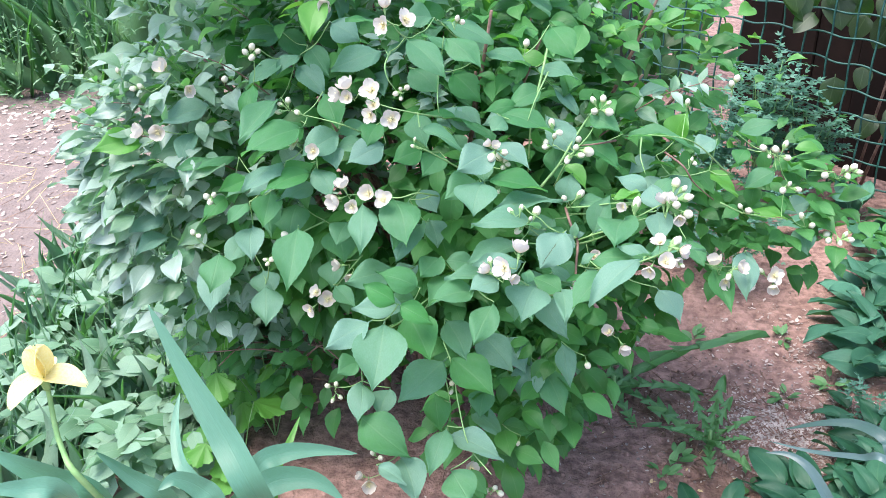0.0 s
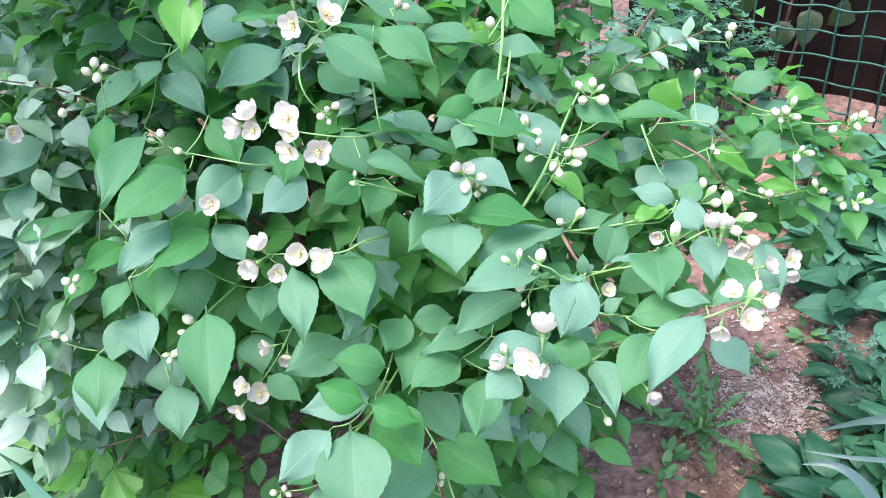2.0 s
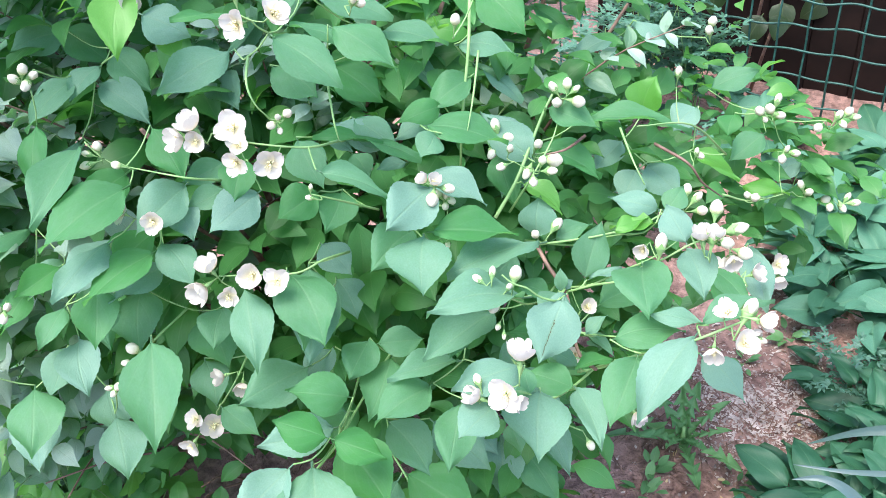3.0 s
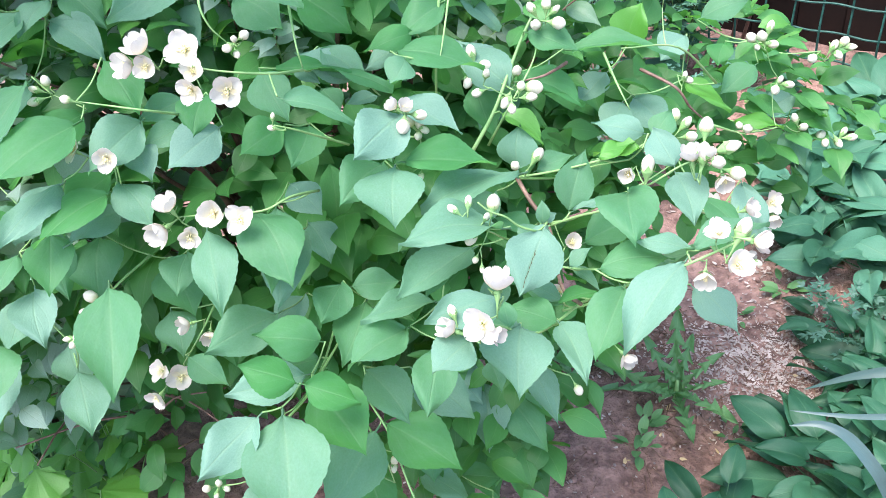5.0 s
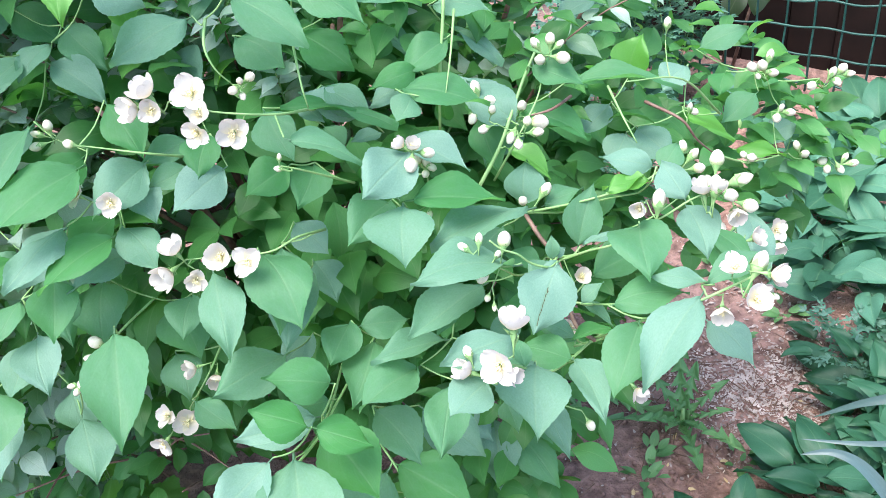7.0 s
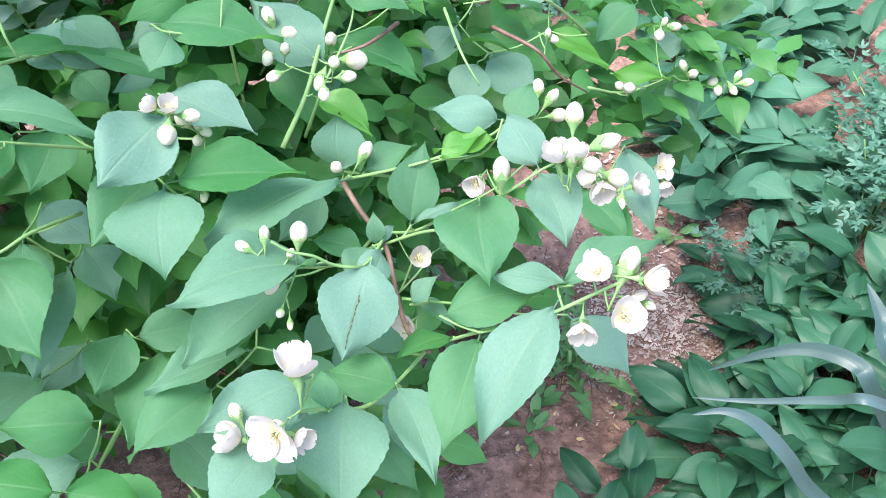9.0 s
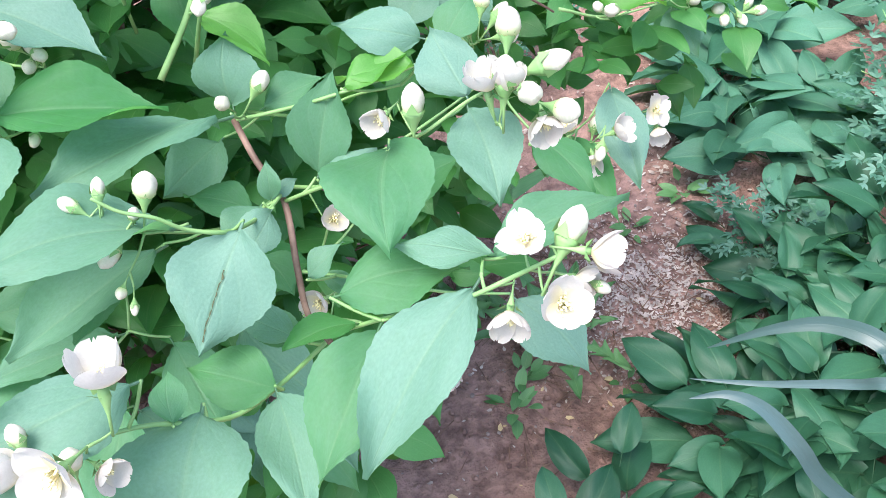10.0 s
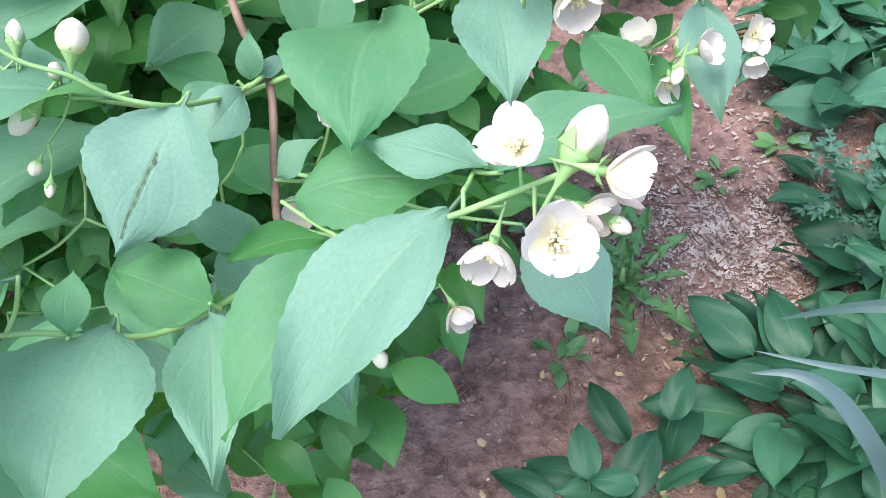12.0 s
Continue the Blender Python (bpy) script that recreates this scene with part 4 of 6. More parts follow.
bud((0.693, 1.373, 0.697), (-0.5, -0.83, -0.27), 0.96, 73)
bud((0.518, 1.220, 0.810), (0.18, 0.03, 0.98), 0.62, 74)
bud((0.521, 1.224, 0.808), (0.47, -0.88, 0.01), 0.71, 75)
flower((0.381, 1.133, 0.694), (0.26, -0.56, 0.78), 0.78, False, 82)
flower((0.363, 1.100, 0.661), (-0.57, -0.69, 0.45), 0.81, True, 83)
bud((0.675, 1.347, 0.547), (-0.68, -0.08, 0.73), 1.07, 107)
flower((0.690, 1.336, 0.550), (0.32, -0.73, 0.61), 1.06, False, 108)
flower((0.689, 1.324, 0.538), (-0.1, -0.96, -0.26), 0.89, True, 109)
flower((0.580, 1.265, 0.609), (-0.34, -0.03, 0.94), 1.03, True, 110)
bud((0.627, 1.325, 0.551), (0.34, 0.24, 0.91), 1.07, 111)
flower((0.635, 1.305, 0.551), (0.71, -0.62, 0.33), 1.04, True, 112)
flower((0.596, 1.247, 0.592), (-0.18, -0.98, -0.11), 0.86, True, 113)
bud((-0.172, 1.314, 0.940), (-0.47, -0.33, 0.82), 0.96, 114)
bud((-0.168, 1.319, 0.946), (0.37, -0.04, 0.93), 0.96, 115)
bud((-0.163, 1.322, 0.941), (0.79, -0.42, 0.44), 1.07, 116)
bud((-0.164, 1.318, 0.939), (-0.19, -0.92, -0.33), 1.07, 117)
flower((0.087, 1.165, 1.029), (-0.53, -0.83, 0.16), 0.94, False, 118)
flower((0.119, 1.148, 1.040), (0.55, -0.64, 0.55), 0.97, False, 119)
flower((0.089, 1.167, 1.051), (-0.03, 0.08, 1), 0.80, True, 120)
flower((-0.017, 1.255, 1.033), (-0.05, -0.98, 0.19), 0.94, True, 121)
bud((0.184, 1.181, 1.029), (0.29, -0.33, 0.9), 0.83, 122)
bud((0.187, 1.185, 1.027), (0.88, -0.43, 0.19), 0.74, 123)
bud((0.275, 1.231, 0.979), (0.18, -0.05, 0.98), 0.88, 124)
flower((-0.359, 1.275, 0.820), (-0.73, -0.45, 0.51), 1.12, True, 125)
flower((-0.338, 1.284, 0.818), (0.27, -0.93, 0.26), 1.12, True, 126)
flower((-0.316, 1.308, 0.918), (-0.23, -0.73, 0.65), 1.03, True, 127)
flower((-0.284, 1.312, 0.882), (0.66, -0.75, 0.03), 0.88, True, 128)
bud((-0.211, 1.295, 0.903), (0.38, -0.63, 0.68), 1.07, 129)
bud((-0.222, 1.182, 0.748), (-0.35, -0.41, 0.84), 0.94, 130)
bud((-0.214, 1.178, 0.753), (0.57, -0.22, 0.79), 0.94, 131)
bud((-0.215, 1.174, 0.752), (0.02, -0.94, -0.35), 0.93, 132)
bud((-0.238, 1.141, 0.705), (-0.23, -0.21, 0.95), 0.81, 133)
bud((-0.234, 1.140, 0.705), (0.75, -0.64, 0.19), 0.92, 134)
bud((-0.030, 1.109, 0.443), (0.28, -0.04, 0.96), 0.79, 135)
bud((-0.039, 1.108, 0.443), (-0.68, -0.49, 0.54), 0.79, 136)
bud((-0.050, 1.150, 0.384), (-0.18, -0.9, -0.39), 0.83, 137)
bud((-0.043, 1.157, 0.383), (0.7, -0.71, -0.02), 0.83, 138)
bud((0.173, 1.051, 0.507), (0.39, -0.32, 0.87), 0.79, 139)
bud((0.173, 1.064, 0.489), (-0.18, -0.9, -0.39), 0.80, 140)
bud((0.131, 1.148, 0.366), (-0.47, -0.88, -0.07), 0.82, 141)
flower((0.179, 1.078, 0.292), (-0.49, -0.87, 0.02), 0.96, True, 142)
flower((0.195, 1.067, 0.319), (0.56, -0.47, 0.68), 0.94, True, 143)
flower((-0.011, 1.167, 0.168), (0.26, -0.95, 0.16), 1.15, True, 144)
flower((-0.024, 1.180, 0.171), (-0.76, -0.33, 0.56), 0.80, True, 145)
bud((-0.016, 1.244, 0.166), (-0.44, -0.26, 0.86), 1.07, 146)
bud((-0.007, 1.240, 0.162), (0.62, -0.49, 0.62), 1.06, 147)
bud((0.038, 1.196, 0.174), (0.63, -0.75, -0.19), 0.89, 148)
bud((0.231, 1.037, 0.308), (-0.69, -0.72, 0.08), 0.83, 149)
bud((0.238, 1.028, 0.315), (0.4, -0.09, 0.91), 0.89, 150)
bud((0.245, 1.023, 0.318), (0.83, -0.55, -0.08), 0.88, 151)
flower((0.411, 1.101, 0.582), (-0.45, -0.46, 0.76), 0.87, True, 152)
flower((0.430, 1.102, 0.559), (0.42, -0.88, -0.22), 0.88, True, 153)
bud((0.378, 1.099, 0.526), (0.24, -0.95, -0.21), 0.91, 154)
bud((0.275, 1.084, 0.372), (-0.18, -0.97, -0.18), 0.77, 155)
bud((-0.355, 1.301, 0.888), (-0.6, -0.45, 0.66), 0.92, 156)
bud((-0.365, 1.296, 0.889), (-0.75, -0.64, 0.17), 0.86, 157)
bud((-0.383, 1.285, 0.918), (-0.23, -0.06, 0.97), 0.78, 158)
bud((0.597, 1.415, 0.855), (-0.23, -0.21, 0.95), 1.01, 159)
bud((0.604, 1.432, 0.858), (0.35, 0.1, 0.93), 0.96, 160)
bud((0.511, 1.273, 0.877), (0.07, -0.05, 1), 0.87, 161)
flower((0.455, 0.961, 0.818), (-0.10, -0.43, 0.90), 0.76, False, 201)
flower((0.461, 0.937, 0.806), (0.03, -0.82, 0.58), 0.84, False, 202)
bud((0.469, 0.956, 0.815), (0.58, 0.46, 0.67), 1.32, 203)
flower((0.477, 0.949, 0.817), (0.90, -0.43, -0.05), 0.78, True, 204)
flower((0.446, 0.956, 0.785), (-0.40, -0.89, -0.24), 0.72, True, 205)
flower((0.473, 0.954, 0.798), (0.73, -0.67, 0.14), 0.55, True, 206)
bud((0.480, 0.950, 0.796), (0.70, -0.70, -0.17), 0.55, 207)
flower((0.284, 0.955, 0.800), (0.13, 0.42, 0.90), 1.05, True, 208)
flower((0.268, 0.925, 0.797), (-0.37, -0.79, 0.48), 0.95, False, 209)
flower((0.248, 0.939, 0.781), (-0.78, 0.04, 0.63), 0.80, True, 210)
bud((0.267, 0.935, 0.782), (0.13, 0.17, 0.98), 0.78, 211)
flower((0.275, 0.937, 0.776), (0.72, -0.69, 0.08), 0.62, True, 212)
bud((0.249, 0.947, 0.788), (-0.21, 0.54, 0.82), 0.74, 213)
bud((0.298, 1.068, 0.794), (0.29, 0.47, 0.83), 1.07, 214)
bud((0.278, 1.071, 0.799), (0.20, 0.50, 0.84), 0.78, 215)
bud((0.268, 1.068, 0.797), (-0.70, 0.31, 0.64), 0.78, 216)
bud((0.269, 1.064, 0.792), (-0.75, -0.60, -0.29), 0.82, 217)
bud((0.291, 1.063, 0.789), (0.34, -0.28, 0.90), 0.66, 218)
bud((0.281, 1.056, 0.782), (-0.68, -0.65, -0.35), 1.02, 219)
bud((0.279, 1.042, 0.767), (-0.54, -0.67, -0.51), 0.49, 220)
bud((0.282, 1.036, 0.761), (-0.15, -0.81, -0.56), 0.49, 221)
bud((0.471, 1.042, 0.830), (0.16, 0.30, 0.94), 1.23, 222)
bud((0.478, 1.059, 0.845), (0.25, 0.48, 0.84), 1.07, 223)
bud((0.486, 1.043, 0.838), (0.90, -0.21, 0.38), 1.23, 224)
bud((0.478, 1.035, 0.833), (0.13, -0.88, 0.46), 1.07, 225)
bud((0.490, 1.030, 0.825), (0.65, -0.76, 0.06), 0.98, 226)
bud((0.431, 1.061, 0.812), (0.14, 0.22, 0.97), 1.31, 227)
bud((0.483, 1.175, 0.786), (-0.11, 0.53, 0.84), 0.92, 228)
bud((0.494, 1.175, 0.791), (0.31, 0.55, 0.78), 0.92, 229)
bud((0.500, 1.169, 0.786), (0.72, 0.22, 0.66), 0.97, 230)
bud((0.484, 1.166, 0.784), (-0.19, -0.21, 0.96), 0.88, 231)
bud((0.500, 1.159, 0.781), (0.89, -0.39, 0.22), 0.88, 232)
bud((0.476, 1.168, 0.782), (-0.71, -0.06, 0.71), 0.70, 233)
flower((0.418, 1.066, 0.814), (-0.62, -0.77, 0.16), 0.70, True, 234)
flower((0.465, 1.048, 0.827), (-0.11, 0.25, 0.96), 0.85, True, 235)
flower((0.471, 1.042, 0.829), (0.27, 0.18, 0.94), 0.80, True, 236)
flower((0.486, 1.033, 0.818), (-0.15, -0.98, -0.11), 0.75, True, 237)
flower((0.610, 1.238, 0.620), (0.69, -0.47, 0.54), 0.90, True, 238)
bud((0.599, 1.236, 0.612), (-0.47, -0.83, -0.32), 1.14, 239)
bud((0.245, 1.150, 0.852), (0.80, -0.58, 0.13), 0.98, 240)
bud((0.235, 1.142, 0.852), (-0.26, -0.89, -0.38), 1.07, 241)
bud((0.229, 1.121, 0.805), (0.10, -0.96, 0.25), 0.86, 242)
bud((0.314, 1.264, 0.843), (-0.17, 0.33, 0.93), 1.06, 243)
bud((0.319, 1.260, 0.836), (0.87, -0.46, 0.14), 0.97, 244)
bud((0.309, 1.256, 0.827), (-0.47, -0.83, -0.32), 1.14, 245)
bud((0.353, 1.244, 0.829), (0.15, -0.52, 0.84), 0.97, 246)
bud((0.362, 1.237, 0.817), (0.85, -0.53, 0.06), 1.32, 247)
bud((0.343, 1.234, 0.811), (-0.54, -0.73, -0.42), 1.14, 248)
bud((0.355, 1.171, 0.772), (0.63, 0.18, 0.75), 1.06, 249)
bud((0.337, 1.169, 0.768), (-0.28, -0.49, 0.82), 0.79, 250)
flower((0.230, 1.152, 0.859), (-0.66, 0.11, 0.75), 0.62, True, 251)
flower((0.237, 1.151, 0.856), (0.16, -0.30, 0.94), 0.66, True, 252)
twig([(0.319, 1.231, 0.760), (0.342, 1.202, 0.823), (0.369, 1.235, 0.844), (0.380, 1.256, 0.863)], 0.0015, 0.0006)
twig([(0.147, 1.239, 0.868), (0.123, 1.181, 0.896), (0.073, 1.180, 0.908), (0.041, 1.167, 0.930)], 0.0015, 0.0006)
twig([(0.141, 1.210, 0.749), (0.118, 1.162, 0.777), (0.091, 1.147, 0.776), (0.043, 1.154, 0.776), (0.008, 1.168, 0.769)], 0.0015, 0.0006)
twig([(-0.047, 1.216, 0.696), (-0.076, 1.162, 0.699), (-0.106, 1.149, 0.672), (-0.125, 1.144, 0.655)], 0.0015, 0.0006)
twig([(0.014, 1.197, 0.645), (0.000, 1.150, 0.640), (-0.028, 1.141, 0.606)], 0.0015, 0.0006)
twig([(0.125, 1.222, 0.556), (0.110, 1.137, 0.571), (0.096, 1.044, 0.621), (0.081, 1.039, 0.615)], 0.0015, 0.0006)
twig([(0.149, 1.112, 0.498), (0.164, 1.064, 0.503), (0.170, 1.057, 0.466)], 0.0015, 0.0006)
twig([(0.448, 1.264, 0.828), (0.443, 1.198, 0.828), (0.450, 1.175, 0.810)], 0.0015, 0.0006)
twig([(0.410, 1.267, 0.822), (0.379, 1.220, 0.836), (0.355, 1.216, 0.835)], 0.0019, 0.00076, True)
twig([(0.483, 1.251, 0.811), (0.507, 1.212, 0.806), (0.524, 1.210, 0.781), (0.559, 1.235, 0.741)], 0.0019, 0.00076, True)
twig([(0.577, 1.276, 0.716), (0.626, 1.299, 0.685), (0.716, 1.377, 0.636)], 0.0015, 0.0006)
twig([(0.591, 1.312, 0.748), (0.521, 1.249, 0.830), (0.454, 1.223, 0.851)], 0.0015, 0.0006)
twig([(0.025, 1.220, 0.850), (0.002, 1.184, 0.878), (-0.066, 1.232, 0.872)], 0.0015, 0.0006)
twig([(0.305, 1.314, 0.914), (0.290, 1.247, 0.898), (0.278, 1.219, 0.869)], 0.0015, 0.0006)
twig([(0.147, 1.241, 0.945), (0.150, 1.197, 0.913), (0.152, 1.194, 0.891)], 0.0015, 0.0006)
twig([(0.077, 1.237, 0.970), (0.079, 1.185, 0.966), (0.084, 1.177, 0.948), (0.094, 1.181, 0.930)], 0.0015, 0.0006)
twig([(0.362, 1.084, 0.651), (0.384, 1.055, 0.684), (0.353, 1.064, 0.692)], 0.0015, 0.0006)
twig([(0.178, 1.225, 0.788), (0.138, 1.180, 0.836), (0.118, 1.173, 0.849)], 0.0015, 0.0006)
twig([(0.358, 1.182, 0.687), (0.337, 1.133, 0.714), (0.317, 1.114, 0.725), (0.294, 1.076, 0.767), (0.266, 1.088, 0.775)], 0.0015, 0.0006)
twig([(0.358, 1.182, 0.687), (0.382, 1.132, 0.724), (0.410, 1.120, 0.746), (0.440, 1.102, 0.774), (0.493, 1.154, 0.759)], 0.0015, 0.0006)
twig([(0.340, 1.265, 0.694), (0.380, 1.175, 0.745), (0.409, 1.163, 0.760), (0.435, 1.124, 0.788)], 0.0015, 0.0006)
twig([(0.520, 1.169, 0.687), (0.572, 1.245, 0.619), (0.659, 1.364, 0.552)], 0.0015, 0.0006)
twig([(0.338, 1.176, 0.752), (0.346, 1.147, 0.741), (0.357, 1.120, 0.729), (0.356, 1.083, 0.710), (0.357, 1.053, 0.703), (0.366, 1.027, 0.708)], 0.0023, 0.0018, True)
twig([(0.356, 1.119, 0.735), (0.347, 1.097, 0.744), (0.334, 1.053, 0.776), (0.317, 1.044, 0.791), (0.306, 1.042, 0.804), (0.293, 1.042, 0.812), (0.284, 1.043, 0.822)], 0.0013, 0.0008)
twig([(0.369, 1.043, 0.695), (0.394, 1.014, 0.731), (0.423, 0.976, 0.775), (0.434, 0.967, 0.787), (0.452, 0.961, 0.800), (0.466, 0.954, 0.813)], 0.0014, 0.001)
twig([(0.369, 1.043, 0.695), (0.341, 1.010, 0.708), (0.318, 0.988, 0.719), (0.301, 0.979, 0.733), (0.285, 0.971, 0.750), (0.271, 0.964, 0.760)], 0.0015, 0.001)
twig([(0.359, 1.079, 0.711), (0.377, 1.066, 0.715), (0.400, 1.034, 0.736)], 0.0012, 0.0009)
twig([(0.357, 1.120, 0.729), (0.380, 1.099, 0.751), (0.399, 1.074, 0.773), (0.418, 1.067, 0.792), (0.436, 1.063, 0.801), (0.457, 1.057, 0.818), (0.471, 1.049, 0.829), (0.485, 1.042, 0.837)], 0.0013, 0.0008)
twig([(0.338, 1.176, 0.752), (0.369, 1.162, 0.762), (0.401, 1.144, 0.777), (0.448, 1.158, 0.775), (0.479, 1.172, 0.781)], 0.0014, 0.0009)
twig([(0.300, 1.208, 0.770), (0.326, 1.227, 0.799), (0.345, 1.244, 0.829), (0.363, 1.267, 0.852), (0.378, 1.284, 0.868)], 0.0022, 0.0014)
twig([(0.085, 1.024, 0.622), (0.106, 1.056, 0.620), (0.122, 1.089, 0.621), (0.145, 1.135, 0.622), (0.171, 1.197, 0.613)], 0.0016, 0.0012)
twig([(0.159, 1.088, 0.560), (0.174, 1.067, 0.529), (0.187, 1.031, 0.482), (0.206, 0.994, 0.437), (0.243, 0.955, 0.421)], 0.0013, 0.0009)
twig([(0.305, 1.368, 0.956), (0.296, 1.329, 0.913), (0.283, 1.303, 0.857), (0.278, 1.303, 0.815), (0.274, 1.328, 0.738)], 0.0021, 0.0014)
# LEAVES END


# woody stems that rise from the soil
def build_stems():
    rng = random.Random(12)
    for k in range(40):
        a = rng.uniform(0, 6.283)
        foot = Vector((0.08 + 0.22 * math.cos(a) * rng.random(), 1.72 + 0.16 * math.sin(a) * rng.random(), -0.02))
        out = Vector((math.cos(a) * rng.uniform(0.2, 0.42), math.sin(a) * rng.uniform(0.12, 0.3), rng.uniform(0.7, 1.05)))
        mid = foot + Vector((out.x * 0.35, out.y * 0.35, out.z * 0.6))
        part("stem", stem_mesh("stem", [foot, mid, foot + out], rng.uniform(0.005, 0.009), 0.0025, STEM_BROWN, 7), shrub, "brown woody stem")


build_stems()


def build_inner_twigs():
    rng = random.Random(31)
    for k in range(80):
        a = Vector((rng.uniform(-0.3, 0.3), rng.uniform(1.42, 1.75), rng.uniform(0.08, 0.55)))
        out = Vector((rng.gauss(0, 0.12), rng.uniform(-0.2, 0.05), rng.uniform(0.02, 0.22)))
        part("twig", stem_mesh("twig", [a, a + out * 0.5 + Vector((0, 0, 0.02)), a + out], 0.0022, 0.0012, STEM_BROWN, 5, 3), shrub)


build_inner_twigs()


# stalks and shoots that carry flowers, buds and leaves
def build_shoots():
    joined = list(TWIG_DOTS)
    for feet, reach, r0, r1 in ((BLOOM_FEET, 0.05, 0.0008, 0.0005), (LEAF_FEET, 0.11, 0.001, 0.0008)):
        left = list(feet)
        while left:
            best = min(((min((p - q).length_squared for q in joined), i) for i, p in enumerate(left)), key=lambda t: t[0])
            p = left.pop(best[1])
            q = min(joined, key=lambda d: (p - d).length_squared)
            gap = (p - q).length
            joined.append(p)
            if 0.004 < gap < reach:
                mid = (p + q) / 2 + Vector((0, 0.04, -0.1)) * gap
                part("twig", stem_mesh("twig", [q, mid, p], r0, r1, STEM_GREEN, 5, 3), shrub)


build_shoots()


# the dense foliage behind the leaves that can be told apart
def fill(blobs, count, size, seed, down=0.5, material=FOLIAGE_SHADED):
    rng = random.Random(seed)
    heap = Heap()
    total = sum(b[3] * b[4] * b[5] for b in blobs)
    for bx, by, bz, rx, ry, rz in blobs:
        c = Vector((bx, by, bz))
        for _ in range(int(count * rx * ry * rz / total)):
            d = Vector((rng.gauss(0, 1), rng.gauss(0, 1), rng.gauss(0, 1))).normalized()
            r = rng.uniform(0.45, 1.0) ** 0.5
            p = c + Vector((d.x * rx, d.y * ry, d.z * rz)) * r
            if p.z < 0.05:
                continue
            out = Vector((d.x, d.y * 1.2, d.z * 0.4))
            way = out * 0.9 + Vector((rng.gauss(0, 0.6), rng.gauss(0, 0.6), rng.gauss(-down, 0.35)))
            m = frame_from(p, way, out * 0.25 + Vector((rng.gauss(0, 0.25), rng.gauss(-0.15, 0.25), 0.9)), rng.uniform(-20, 20))
            k = size * rng.uniform(0.6, 1.15)
            heap.add(rng.choice(LEAF_LOW), m @ Matrix.Diagonal((k * rng.uniform(0.52, 0.68), k, k, 1)))
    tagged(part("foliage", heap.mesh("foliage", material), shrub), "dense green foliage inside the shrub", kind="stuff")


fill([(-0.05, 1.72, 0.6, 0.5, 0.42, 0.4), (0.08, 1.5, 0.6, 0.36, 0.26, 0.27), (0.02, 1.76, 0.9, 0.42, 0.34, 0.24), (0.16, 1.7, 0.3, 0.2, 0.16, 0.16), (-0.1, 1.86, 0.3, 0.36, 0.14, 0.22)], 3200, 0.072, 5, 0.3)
fill([(-0.33, 1.6, 0.62, 0.3, 0.3, 0.32)], 620, 0.064, 15, 0.2, FOLIAGE_SHEEN)
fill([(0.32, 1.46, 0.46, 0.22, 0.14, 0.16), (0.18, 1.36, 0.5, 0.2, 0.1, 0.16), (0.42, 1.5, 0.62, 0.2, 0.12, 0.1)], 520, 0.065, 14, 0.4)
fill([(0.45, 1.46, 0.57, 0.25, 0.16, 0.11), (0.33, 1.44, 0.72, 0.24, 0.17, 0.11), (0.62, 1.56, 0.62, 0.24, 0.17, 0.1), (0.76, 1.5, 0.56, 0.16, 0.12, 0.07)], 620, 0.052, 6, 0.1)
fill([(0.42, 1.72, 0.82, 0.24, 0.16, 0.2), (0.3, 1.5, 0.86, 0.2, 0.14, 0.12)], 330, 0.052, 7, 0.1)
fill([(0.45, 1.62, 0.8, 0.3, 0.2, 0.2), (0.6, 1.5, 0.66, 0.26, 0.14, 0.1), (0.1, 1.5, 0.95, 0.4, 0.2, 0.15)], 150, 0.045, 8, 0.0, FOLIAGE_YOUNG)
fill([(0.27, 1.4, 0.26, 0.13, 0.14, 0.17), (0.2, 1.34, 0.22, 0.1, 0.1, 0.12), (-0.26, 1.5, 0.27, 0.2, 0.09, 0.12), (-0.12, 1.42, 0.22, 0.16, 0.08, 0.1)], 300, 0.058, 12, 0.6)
# unseen crown foliage; the second blob is added only to shade the upper left
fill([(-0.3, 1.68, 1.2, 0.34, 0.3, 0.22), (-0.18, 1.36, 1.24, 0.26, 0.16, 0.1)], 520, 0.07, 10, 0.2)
fill([(-0.42, 1.62, 0.66, 0.2, 0.3, 0.22), (-0.36, 1.5, 0.47, 0.2, 0.22, 0.2), (-0.36, 1.4, 0.74, 0.12, 0.12, 0.2)], 560, 0.055, 9, 0.2, FOLIAGE_SHEEN)
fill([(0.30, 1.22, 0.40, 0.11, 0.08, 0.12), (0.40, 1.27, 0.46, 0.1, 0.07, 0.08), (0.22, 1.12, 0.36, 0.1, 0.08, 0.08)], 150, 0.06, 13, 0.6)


# outer leaves of the flank that faces the path and of the crown
def flank(centre, radius, count, seed, towards, spread, leaves=HERO):
    rng = random.Random(seed)
    for _ in range(count):
        d = (Vector(towards).normalized() + Vector((rng.gauss(0, spread), rng.gauss(0, spread), rng.gauss(0, spread)))).normalized()
        p = Vector(centre) + Vector([a * b for a, b in zip(d, radius)]) * rng.uniform(0.92, 1.06)
        way = Vector((d.x, d.y, 0.1)) + Vector((rng.gauss(0, 0.4), rng.gauss(0, 0.4), rng.gauss(-0.35, 0.3)))
        le = rng.uniform(0.05, 0.085)
        m = frame_from(p, way, (rng.gauss(-0.1, 0.2), rng.gauss(-0.2, 0.2), 1), rng.uniform(-25, 25)) @ Matrix.Diagonal((le * rng.uniform(0.45, 0.6), le, le, 1))
        part("leaf", rng.choice(leaves), shrub, m=m)


